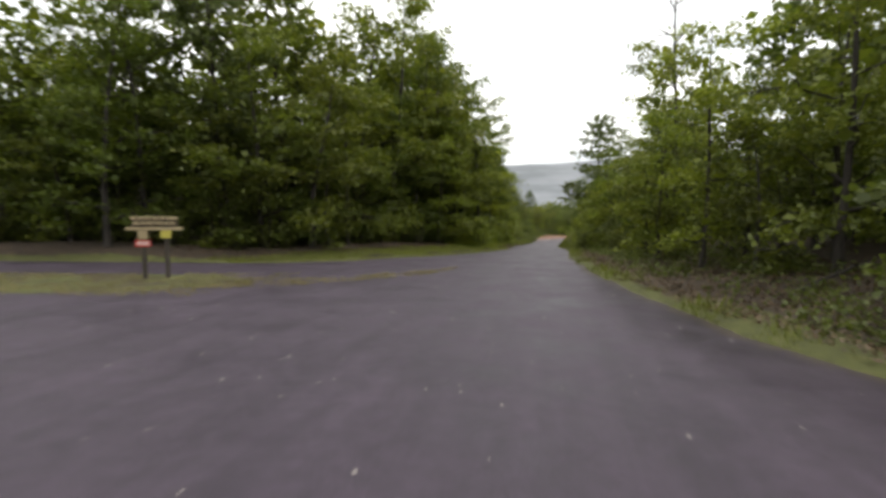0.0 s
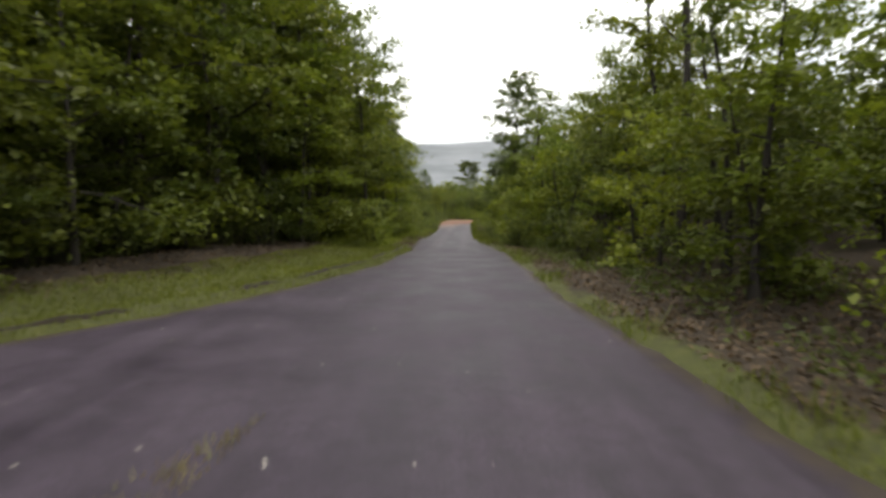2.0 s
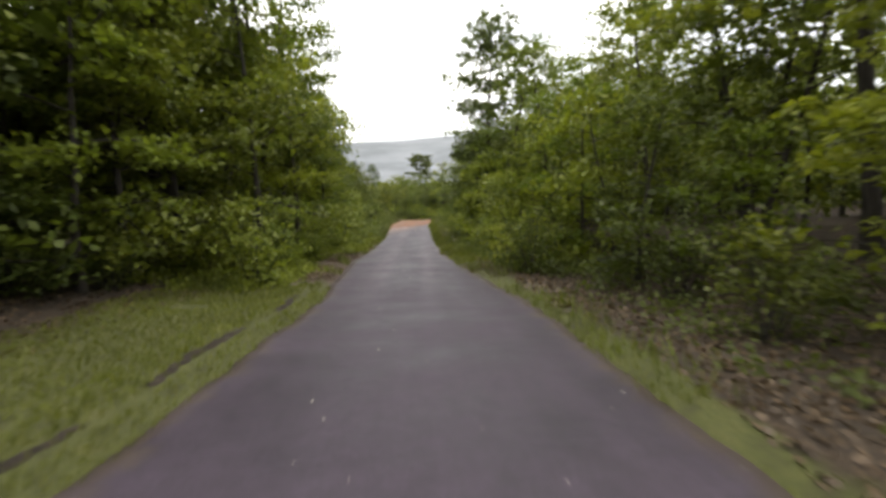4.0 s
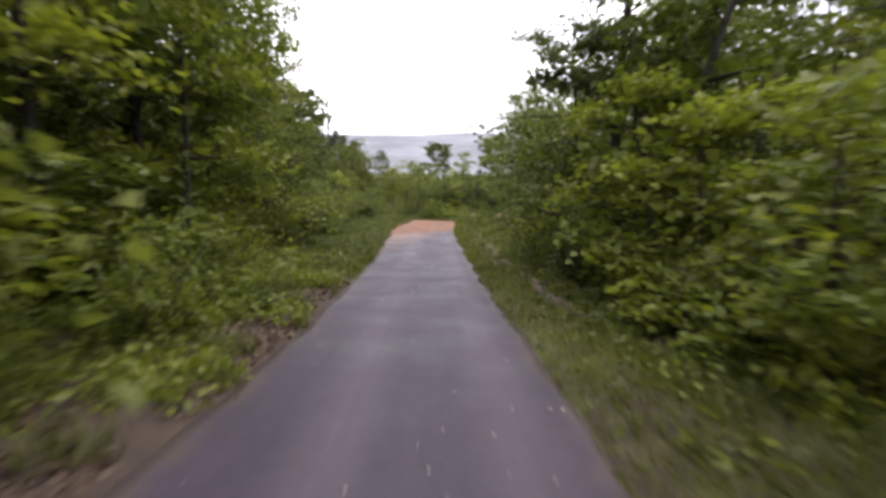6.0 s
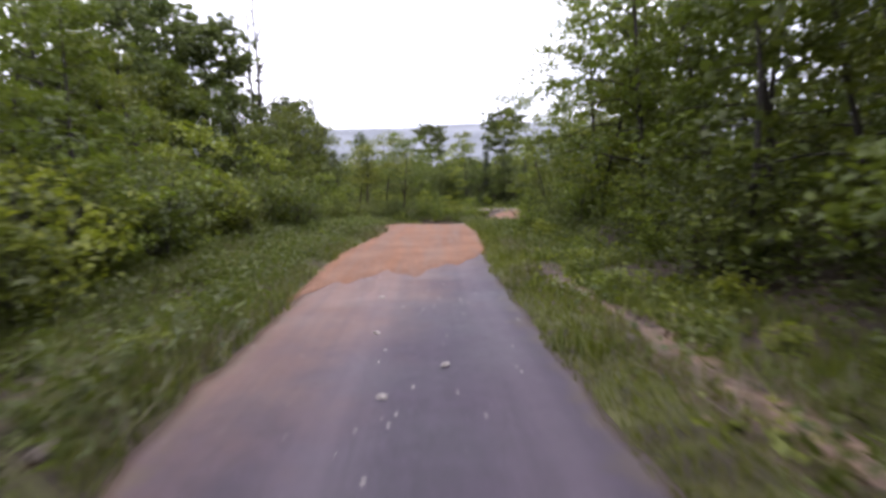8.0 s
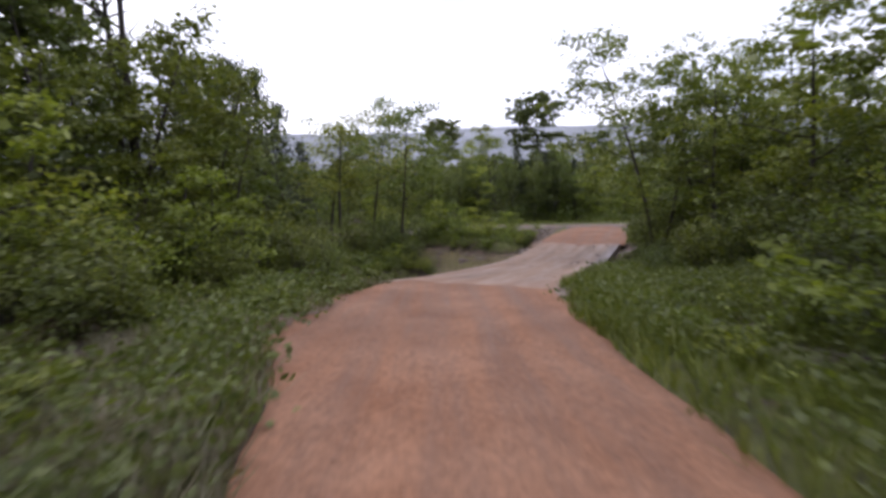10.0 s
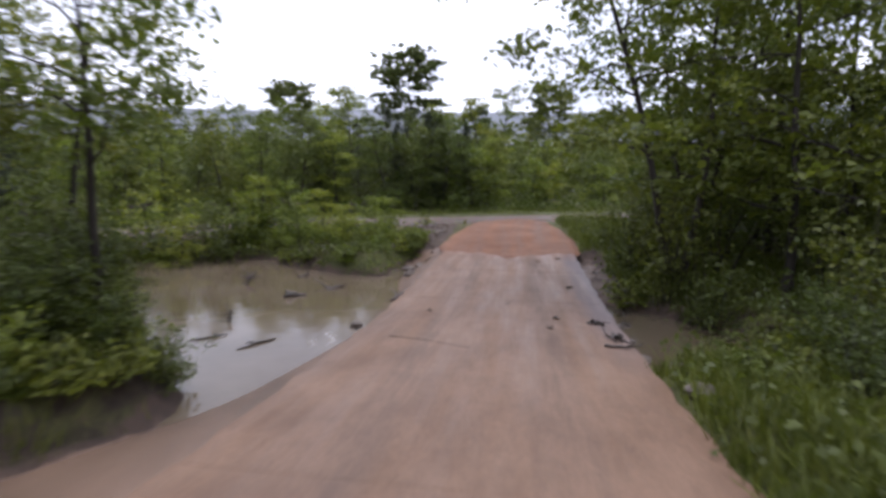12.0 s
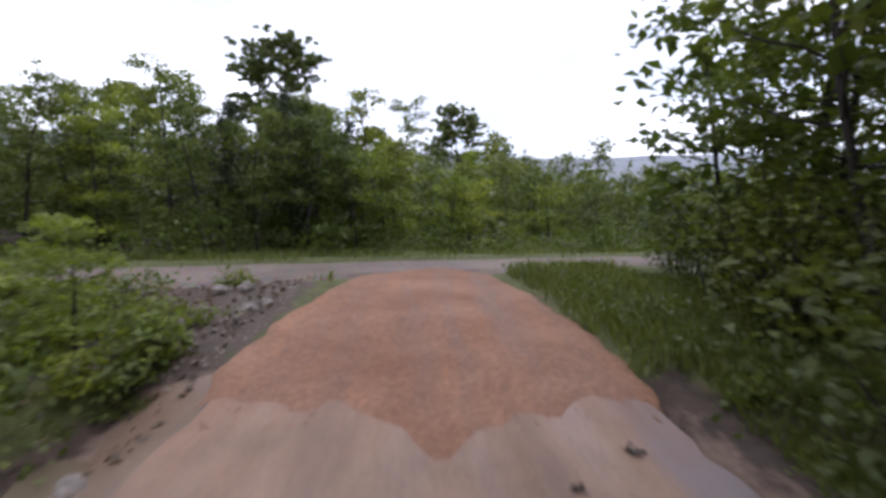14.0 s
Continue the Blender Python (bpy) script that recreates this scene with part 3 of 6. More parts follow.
# broken rim of the old asphalt that the clay has not covered
strip("asphalt_remnant", np.arange(87.2, 90.9, 0.12), lambda y: float(left_edge(y)) - 0.46 - 0.10 * math.sin(y * 2.3), lambda y: float(left_edge(y)) - 0.10, 6, 0.05, ASPHALT,
      "broken rim of dark wet asphalt beside the clay", "asphalt", zf=ground_z)

# concrete slab of the ford, in poured bays with recessed joints
slab = new("ford_slab")
tagged(slab, "silt-covered concrete ford slab with muddy wheel marks", "ford slab", kind="structure")
BAYS = [(0.0, 4.1), (4.1, 7.6), (7.6, 11.0), (11.0, 14.2), (14.2, 17.4)]
for n_bay, (a0, a1) in enumerate(BAYS):
    aa = np.linspace(a0 + 0.0012, a1 - 0.0012, 13)
    ll = np.linspace(-SLAB_HALF, SLAB_HALF, 15)
    sv, suv = [], []
    lip = 0.002 * math.sin(n_bay * 2.1)
    for a in aa:
        for j, lt in enumerate([ll[0], *ll, ll[-1]]):
            ragged = 0.02 * math.sin(a * 5.3 + n_bay) + 0.016 * math.sin(a * 13.1 + lt) + 0.012 * math.sin(a * 31) if j in (0, 1, 15, 16) else 0
            x, y = ford_place(a, lt + ragged)
            z = float(np.interp(a, FORD_A, FORD_Z)) + 0.03 + lip
            if j in (0, 16):
                z -= 0.42
            sv.append((x, y, z))
            suv.append((-lt, a))
    fc = grid_faces(len(aa), 17).tolist()
    fc.append(list(range(16, -1, -1)))
    last = (len(aa) - 1) * 17
    fc.append([last + i for i in range(17)])
    mesh_object("slab_bay", sv, fc, CONCRETE, slab, uvs=suv)

# red clay ramp beyond the slab
rv, ruv = [], []
for r in np.linspace(0, 1, 30):
    for j in range(36):
        s = j / 35
        a = (16.9 + 0.20 * math.sin(s * 9) + 0.16 * math.sin(s * 23) + 0.10 * math.sin(s * 47) - 0.5 * math.exp(-((s - 0.52) / 0.13) ** 2)) * (1 - r) + (25.6 - 0.5 * math.sin(s * 5) - 2.2 * (2 * s - 1) ** 2) * r
        hw = float(np.interp(a, [16.5, 18.5, 21, 23, 24.5, 26], [2.1, 2.35, 2.1, 1.75, 1.35, 1.0]))
        x, y = ford_place(a, (1 - 2 * s) * hw + 0.05 * math.sin(a * 2.9 + s * 4) + 0.03 * math.sin(a * 7.1))
        z = float(np.interp(a, FORD_A, FORD_Z)) + 0.052 + 0.015 * float(wave(np.array(x), np.array(y), 0.7, 2))
        if r == 0:
            z = min(z - 0.012, float(np.interp(a, FORD_A, FORD_Z)) + 0.033)
        elif j in (0, 35):
            z -= 0.06
        rv.append((x, y, z))
        ruv.append(((2 * s - 1) * hw, a))
ramp_ob = mesh_object("clay_ramp", np.array(rv), grid_faces(30, 36), MUD, smooth=True, uvs=ruv)
tagged(ramp_ob, "orange clay ramp climbing out of the ford", "dirt road", kind="structure")


# gravel road across the far end
def cross_mid(x):
    return 116.6 + 0.1 * math.sin(x * 0.21)


cv, cuv = [], []
for x in np.arange(-45, 60, 0.7):
    for j in range(9):
        lat = (j / 8 - 0.5) * 3.7
        y = cross_mid(max(-20, min(40, x))) + lat + 0.12 * math.sin(x * 1.7) * (1 if j in (0, 8) else 0)
        z = float(road_z(np.array(x), np.array(y))) + 0.02 + 0.015 * float(wave(np.array(x), np.array(y), 0.9, 4)) - (0.35 if j in (0, 8) else 0)
        cv.append((x, y, z))
        cuv.append((lat, x))
cross = mesh_object("gravel_road", np.array(cv), grid_faces(len(cv) // 9, 9), GRAVEL, smooth=True, uvs=cuv)
tagged(cross, "grey gravel road crossing beyond the ford", "road", kind="structure")

# the creek
wa = []
for a in np.linspace(-2, 22, 13):
    for lt in np.linspace(-45, 45, 31):
        x, y = ford_place(a, lt)
        wa.append((x, y, WATER_Z))
water = mesh_object("water", np.array(wa), grid_faces(13, 31), WATER, smooth=True)
tagged(water, "still muddy brown creek water reflecting the sky", "water", kind="structure")

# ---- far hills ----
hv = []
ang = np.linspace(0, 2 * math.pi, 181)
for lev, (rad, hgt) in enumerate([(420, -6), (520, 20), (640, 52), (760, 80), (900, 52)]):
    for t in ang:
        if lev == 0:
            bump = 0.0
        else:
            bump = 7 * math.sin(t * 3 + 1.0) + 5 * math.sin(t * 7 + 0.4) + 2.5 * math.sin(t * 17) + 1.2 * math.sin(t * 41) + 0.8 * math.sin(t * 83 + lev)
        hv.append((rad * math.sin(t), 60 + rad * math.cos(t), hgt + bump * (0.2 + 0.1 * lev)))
hills = mesh_object("backdrop", np.array(hv), grid_faces(5, 181), HAZED_HILLS, smooth=True)
tagged(hills, "wooded hills on the horizon with mist painted into their colour", "hills", kind="structure")

# ---- plants ----


def tubes(lines, sides=6):
    """Tapered round stems: each line is (points, radii)."""
    verts, faces = [], []
    for pts, rad in lines:
        base = len(verts)
        for i, (p, r) in enumerate(zip(pts, rad)):
            q = pts[min(i + 1, len(pts) - 1)] - pts[max(i - 1, 0)]
            q = q / (np.linalg.norm(q) + 1e-9)
            s = np.cross(q, (0.3, 0.9, 0.1) if abs(q[2]) > 0.7 else (0, 0, 1))
            s = s / (np.linalg.norm(s) + 1e-9)
            u = np.cross(s, q)
            for k in range(sides):
                w = 2 * math.pi * k / sides
                verts.append(p + r * (math.cos(w) * s + math.sin(w) * u))
        for i in range(len(pts) - 1):
            for k in range(sides):
                a, b = base + i * sides + k, base + i * sides + (k + 1) % sides
                faces.append((a, b, b + sides, a + sides))
        faces.append(tuple(base + (len(pts) - 1) * sides + k for k in range(sides)))
    return verts, faces


def leaf_mesh(centres, g, length, width, up=0.7, along=None, fold=0.12):
    """Folded leaf blades round the given places: one quad each."""
    n = len(centres)
    nor = g.normal(size=(n, 3)) * 0.6
    nor[:, 2] += up
    nor /= np.linalg.norm(nor, axis=1)[:, None] + 1e-9
    tan = g.normal(size=(n, 3)) if along is None else along + g.normal(size=(n, 3)) * 0.35
    tan -= nor * (tan * nor).sum(1)[:, None]
    tan /= np.linalg.norm(tan, axis=1)[:, None] + 1e-9
    bit = np.cross(nor, tan)
    ln = (length * g.uniform(0.65, 1.35, n))[:, None]
    wd = (width * g.uniform(0.7, 1.3, n))[:, None]
    c = np.asarray(centres)
    v = np.stack([c - tan * ln * 0.5, c + bit * wd * 0.5 + nor * ln * fold + tan * ln * 0.08, c + tan * ln * 0.5 - nor * ln * 0.08, c - bit * wd * 0.5 + nor * ln * fold + tan * ln * 0.08], 1)
    return v.reshape(-1, 3), np.arange(4 * n).reshape(-1, 4)


def bent(p, d, length, g, n=5, droop=0.0, wob=0.12):
    """A crooked line from p along d."""
    pts = [np.array(p, dtype=float)]
    d = np.array(d, dtype=float) / np.linalg.norm(d)
    for i in range(n):
        d = d + g.normal(size=3) * wob + np.array([0, 0, -droop])
        d /= np.linalg.norm(d)
        pts.append(pts[-1] + d * length / n)
    return pts


def plant(name, label, category, group, wood, wood_mat, leaves=None, leaf_mat=None):
    root = new(name)
    tagged(root, label, category, group)
    mesh_object("trunk", *tubes(wood[0], wood[1]), wood_mat, root, smooth=True)
    if leaves is not None:
        mesh_object("crown", leaves[0], leaves[1], leaf_mat, root)
    root.location.z = -200
    return root


def broadleaf(seed, height, reach, low, limbs, per, leaf, mat, name="oak_tree", label="", lean=0.0, sigma=0.35, stems=1, top=0.55, twigs=2, sides=4, core=15):
    """A leafy tree with crooked limbs; low is where the crown starts, as a share of the height."""
    g = np.random.default_rng(seed)
    lines, spots, inner = [], [], []
    for s in range(stems):
        tilt = np.array([g.normal() * 0.05 + lean, g.normal() * 0.05, 1.0])
        if stems > 1:
            w = 2 * math.pi * s / stems + g.uniform(0, 1)
            tilt += np.array([math.cos(w), math.sin(w), 0]) * 0.22
        start = np.array([g.normal() * 0.12, g.normal() * 0.12, -0.15]) * (1 if stems > 1 else 0.3)
        start[2] = -0.15
        trunk = bent(start, tilt, height * 0.94 * (1 if s == 0 else g.uniform(0.75, 0.95)), g, 9, 0, 0.045)
        r0 = (0.012 * height + 0.02) / math.sqrt(stems)
        lines.append((trunk, [r0 * (1.35 if i == 0 else 1) * (1 - 0.88 * i / 9) for i in range(10)]))
        for i in range(limbs):
            f = low + (0.97 - low) * ((i + g.uniform(0, 0.8)) / limbs)
            k = f * 9
            i0 = min(int(k), 8)
            p = trunk[i0] + (trunk[i0 + 1] - trunk[i0]) * (k - i0)
            w = i * 2.4 + g.uniform(-0.5, 0.5) + s
            rise = 0.15 + 0.75 * f ** 1.5 + g.normal() * 0.12
            shape = math.sin(math.pi * min(1, max(0.08, (f - low) / (1 - low) * 0.75 + 0.24))) ** top
            ln = reach * shape * g.uniform(0.7, 1.15)
            line = bent(p, (math.cos(w), math.sin(w), rise), ln, g, 5, 0.05, 0.16)
            rr = max(0.012, r0 * (1 - 0.85 * f) * 0.45)
            lines.append((line, [rr * (1 - 0.85 * j / 5) for j in range(6)]))
            for t in range(core):
                q = g.uniform(0.1, 0.8)
                j0 = min(int(q * 5), 4)
                inner.append(line[j0] + (line[j0 + 1] - line[j0]) * (q * 5 - j0) + g.normal(size=3) * np.array([0.3, 0.3, 0.16]))
            for t in range(max(3, int(3 + ln * 1.3))):
                q = g.uniform(0.28, 1.0)
                j0 = min(int(q * 5), 4)
                b = line[j0] + (line[j0 + 1] - line[j0]) * (q * 5 - j0)
                dv = g.normal(size=3) * np.array([1, 1, 0.2]) + (line[-1] - line[0]) / (ln + 1e-6) * 0.6
                tw = bent(b, dv, ln * 0.22 + 0.25, g, 2, 0.08, 0.2)
                if t < twigs:
                    lines.append((tw, [rr * 0.35, rr * 0.22, rr * 0.1]))
                spots.append(tw[2])
    spots = np.array(spots)
    cen = np.repeat(spots, per, 0)
    off = g.normal(size=cen.shape) * np.array([sigma, sigma, sigma * 0.42])
    off[:, 2] -= 0.35 * (off[:, 0] ** 2 + off[:, 1] ** 2)
    cen = cen + off
    cen[:, 2] = np.maximum(cen[:, 2], 0.15)
    v, f = leaf_mesh(cen, g, leaf, leaf * 0.72, 1.15)
    if inner:
        # broad leaf sprays that close the crown's inside
        iv_, if_ = leaf_mesh(np.maximum(np.array(inner), (-99, -99, 0.3)), g, 0.022 * height + 0.16, 0.018 * height + 0.13, 0.9)
        v, f = np.concatenate([v, iv_]), np.concatenate([f, if_ + len(v)])
    return plant(name, label, "tree", "woodland trees", (lines, sides), BARK, (v, f), mat)


def pine(seed, height, reach, low, whorls, per, name="pine_tree", label="", mat=None, bare=True):
    """A pine with a bare stem and flat needle tufts on crooked arms."""
    g = np.random.default_rng(seed)
    trunk = bent((0, 0, -0.15), (g.normal() * 0.02, g.normal() * 0.02, 1), height, g, 11, 0, 0.025)
    r0 = 0.011 * height + 0.02
    lines = [(trunk, [r0 * (1 - 0.9 * i / 11) for i in range(12)])]
    tufts, ways = [], []
    for i in range(whorls):
        f = low + (0.97 - low) * i / (whorls - 1)
        k = min(f * 11, 10.99)
        i0 = int(k)
        p = trunk[i0] + (trunk[i0 + 1] - trunk[i0]) * (k - i0)
        x = (f - low) / (1 - low)
        spin, arms = g.uniform(0, 6), g.integers(4, 7)
        for arm in range(arms):
            w = spin + 2 * math.pi * arm / arms + g.uniform(-0.4, 0.4)
            ln = reach * math.sqrt(max(0.14, 1 - (1.5 * x - 0.55) ** 2)) * g.uniform(0.7, 1.08)
            line = bent(p, (math.cos(w), math.sin(w), 0.05 + 0.55 * x), ln, g, 4, -0.04, 0.17)
            rr = max(0.016, r0 * (1 - 0.8 * f) * 0.34)
            lines.append((line, [rr * (1 - 0.75 * j / 4) for j in range(5)]))
            for t in range(max(4, int(ln * 7))):
                q = 1.0 - 0.55 * g.uniform(0, 1) ** 1.6
                j0 = min(int(q * 4), 3)
                b = line[j0] + (line[j0 + 1] - line[j0]) * (q * 4 - j0)
                spread = 0.20 + 0.36 * q
                tufts.append(b + g.normal(size=3) * np.array([spread, spread, 0.07]) + np.array([0, 0, 0.10]))
    tufts = np.array(tufts)
    cen = np.repeat(tufts, per, 0)
    way = g.normal(size=cen.shape) * np.array([1, 1, 0.6]) + np.array([0, 0, 0.35])
    way /= np.linalg.norm(way, axis=1)[:, None]
    cen = cen + way * 0.16
    v, f = leaf_mesh(cen, g, 0.32, 0.14, 0.6, way * 2.5, 0.05)
    return plant(name, label, "tree", "pines", (lines, 6), BARK, (v, f), mat or LEAF_PINE)


def cedar(seed, height, reach, rows, per):
    g = np.random.default_rng(seed)
    trunk = bent((0, 0, -0.15), (0, 0, 1), height, g, 8, 0, 0.02)
    lines = [(trunk, [0.12 * (1 - 0.93 * i / 8) for i in range(9)])]
    spots = []
    for i in range(rows):
        f = 0.05 + 0.95 * i / rows
        ln = reach * (1 - f) ** 0.8 + 0.15
        p = np.array([0, 0, f * height])
        for arm in range(7):
            w = g.uniform(0, 2 * math.pi)
            line = bent(p, (math.cos(w), math.sin(w), 0.45), ln * g.uniform(0.7, 1.2), g, 3, 0, 0.12)
            lines.append((line, [0.022, 0.014, 0.008, 0.004]))
            for q in (1, 2, 3):
                spots += [line[q] + g.normal(size=3) * 0.08 for _ in range(2)]
    cen = np.repeat(np.array(spots), per, 0)
    cen = cen + g.normal(size=cen.shape) * 0.15
    v, f = leaf_mesh(cen, g, 0.24, 0.09, 0.3, np.tile(np.array([0, 0, 1.0]), (len(cen), 1)))
    return plant("cedar_tree", "dark dense cedar with a pointed top", "tree", "cedars", (lines, 4), BARK, (v, f), LEAF_DARK)


def snag(seed, height):
    g = np.random.default_rng(seed)
    trunk = bent((0, 0, -0.2), (0.02, 0.01, 1), height, g, 10, 0, 0.03)
    lines = [(trunk, [0.19 * (1 - 0.86 * i / 10) for i in range(11)])]
    for i in range(22):
        f = g.uniform(0.42, 0.98)
        k = f * 10
        i0 = min(int(k), 9)
        p = trunk[i0] + (trunk[i0 + 1] - trunk[i0]) * (k - i0)
        w = g.uniform(0, 2 * math.pi)
        ln = g.uniform(0.7, 2.6) * (1.4 - f)
        line = bent(p, (math.cos(w), math.sin(w), 0.5), ln + 0.3, g, 4, -0.04, 0.25)
        lines.append((line, [0.05, 0.038, 0.027, 0.018, 0.009]))
        for _ in range(2):
            b = line[g.integers(1, 5)]
            lines.append((bent(b, g.normal(size=3) + np.array([0, 0, 0.6]), 0.5, g, 2, 0, 0.2), [0.012, 0.008, 0.004]))
    return plant("dead_tree", "bare grey dead tree with broken twigs", "tree", "dead trees", (lines, 5), BARK)


def shrub(seed, height, reach, stems, per, leaf, mat, label, name="shrub"):
    """Many thin stems from one root, leafy down to the ground."""
    g = np.random.default_rng(seed)
    lines, spots = [], []
    for s in range(stems):
        w = s * 2.4 + g.uniform(-0.4, 0.4)
        spread = g.uniform(0.1, 1.0)
        line = bent((g.normal() * 0.12, g.normal() * 0.12, -0.1), (math.cos(w) * spread * reach / height, math.sin(w) * spread * reach / height, 1), height * g.uniform(0.6, 1.1), g, 5, 0.03, 0.12)
        lines.append((line, [0.022 * (1 - 0.8 * j / 5) for j in range(6)]))
        for t in range(6):
            q = g.uniform(0.15, 1.0)
            j0 = min(int(q * 5), 4)
            b = line[j0] + (line[j0 + 1] - line[j0]) * (q * 5 - j0)
            tw = bent(b, g.normal(size=3) * np.array([1, 1, 0.4]), reach * 0.35, g, 2, 0.05, 0.2)
            if t < 1:
                lines.append((tw, [0.008, 0.005, 0.003]))
            spots += [tw[2]]
    cen = np.repeat(np.array(spots), per, 0)
    cen = cen + g.normal(size=cen.shape) * np.array([0.2, 0.2, 0.09]) * max(0.6, reach / 1.2)
    cen[:, 2] = np.maximum(cen[:, 2], 0.05)
    v, f = leaf_mesh(cen, g, leaf, leaf * 0.62, 1.1)
    root = plant(name, label, "shrub", "roadside shrubs", (lines, 3), BARK, (v, f), mat)
    return root


USED = set()


def put(proto, x, y, size=1.0, turn=None, sink=0.03):
    """Stands a plant, or a copy of it, on the ground."""
    turn = random.uniform(0, 360) if turn is None else turn
    z = float(ground_z(x, y)) - sink
    m = Matrix.LocRotScale((x, y, z), Euler((radians(random.uniform(-2, 2)), radians(random.uniform(-2, 2)), radians(turn))), (size, size, size * random.uniform(0.94, 1.07)))
    if proto.name not in USED:
        USED.add(proto.name)
        proto.matrix_basis = m
        return proto
    one = copy_thing(proto, Matrix.Identity(4))
    one.matrix_basis = m
    return one


TALL = [
    broadleaf(11, 13.5, 3.9, 0.10, 15, 38, 0.225, LEAF_OAK, "oak_tree", "tall leafy oak crowding the edge of the wood"),
    broadleaf(12, 12.0, 3.6, 0.08, 14, 40, 0.22, LEAF_OAK, "oak_tree", "leafy oak with low boughs at the wood's edge"),
    broadleaf(13, 15.0, 3.4, 0.30, 13, 38, 0.225, LEAF_OAK, "hickory_tree", "slender hickory with a high leafy crown"),
    broadleaf(14, 10.5, 3.3, 0.07, 14, 42, 0.205, LEAF_SHADE, "elm_tree", "dense dark green elm leafy to the ground"),
    broadleaf(15, 11.5, 3.4, 0.10, 14, 38, 0.22, LEAF_FRESH, "maple_tree", "fresh green maple at the wood's edge"),
]
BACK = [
    broadleaf(16, 13.0, 3.6, 0.05, 16, 6, 0.64, LEAF_SHADE, "forest_tree", "oak inside the wood with shade painted into its leaves", sigma=0.55, twigs=0, sides=3, core=6),
    broadleaf(17, 11.5, 3.3, 0.04, 15, 6, 0.62, LEAF_SHADE, "forest_tree", "leafy tree inside the wood with shade painted into its leaves", sigma=0.55, twigs=0, sides=3, core=6),
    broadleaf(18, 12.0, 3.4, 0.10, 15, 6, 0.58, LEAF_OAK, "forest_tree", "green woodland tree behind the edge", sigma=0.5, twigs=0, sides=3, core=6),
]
THIN = [
    broadleaf(21, 10.5, 3.0, 0.30, 17, 36, 0.185, LEAF_OAK, "locust_tree", "slender tree with two dark stems and airy leaves", stems=2, sigma=0.27, core=1),
    broadleaf(22, 9.0, 2.6, 0.22, 16, 26, 0.185, LEAF_OAK, "ash_tree", "thin young ash with open leafy twigs", sigma=0.27, core=2),
]
POOL = broadleaf(23, 7.2, 2.3, 0.42, 14, 40, 0.15, LEAF_OAK, "box_elder_tree", "slender leafy tree with dark stem at the pool's edge", sigma=0.27, core=1)
YOUNG = [
    broadleaf(31, 5.5, 1.9, 0.10, 11, 25, 0.19, LEAF_FRESH, "sapling", "yellow-green sapling with layered leafy boughs", sigma=0.22),
    broadleaf(32, 4.2, 1.6, 0.08, 10, 29, 0.165, LEAF_FRESH, "sapling", "bright leafy young tree beside the road", sigma=0.20),
    broadleaf(33, 6.5, 2.1, 0.12, 11, 25, 0.20, LEAF_SHADE, "sapling", "dark green young tree with thin stem", sigma=0.24),
]
BUSH = [
    shrub(41, 2.2, 1.2, 11, 13, 0.135, LEAF_SHADE, "dark green leafy bush at the edge of the wood", "bush"),
    shrub(42, 1.6, 1.0, 10, 12, 0.145, LEAF_FRESH, "yellow-green leafy roadside shrub"),
    shrub(43, 2.8, 1.3, 12, 11, 0.155, LEAF_FRESH, "tall fresh green shrub with upright stems", "tall_shrub"),
    shrub(44, 0.9, 0.7, 8, 8, 0.125, LEAF_OAK, "low dark shrub on the bank", "low_shrub"),
    shrub(45, 0.8, 0.6, 8, 8, 0.12, LEAF_FRESH, "low bright green weeds by the road", "weed_clump"),
]
PINES = [
    pine(51, 15.0, 4.7, 0.58, 8, 22, label="tall pine with flat needle tiers above a bare stem"),
    pine(52, 12.5, 3.2, 0.56, 8, 18, label="pine with an open tiered crown"),
    pine(53, 13.5, 2.3, 0.34, 11, 9, label="narrow pine with short tufted arms"),
]
CEDAR = cedar(61, 8.5, 1.7, 18, 3)
SNAG = snag(71, 13.5)

# -- wood around the junction and the lane --
WOOD_L_Y = [-40, 10, 15, 17, 19, 21, 25, 33, 37, 41, 48, 60, 75, 85, 100]
WOOD_L_X = [-48, -46, -27, -20, -13.4, -12.2, -11.8, -11.2, -9.6, -9.4, -10.6, -12.4, -14.0, -14.5, -15]
WOOD_R_Y = [-40, -10, 0, 8, 12, 18, 25, 35, 45, 60, 75, 85, 90, 95]
WOOD_R_X = [20, 14, 10, 7.0, 5.2, 3.5, 2.5, 2.2, 2.1, 2.4, 3.2, 4.2, 6.0, 7.0]


def spaced(x, y, taken, gap):
    return all((x - a) ** 2 + (y - b) ** 2 > gap * gap for a, b in taken)


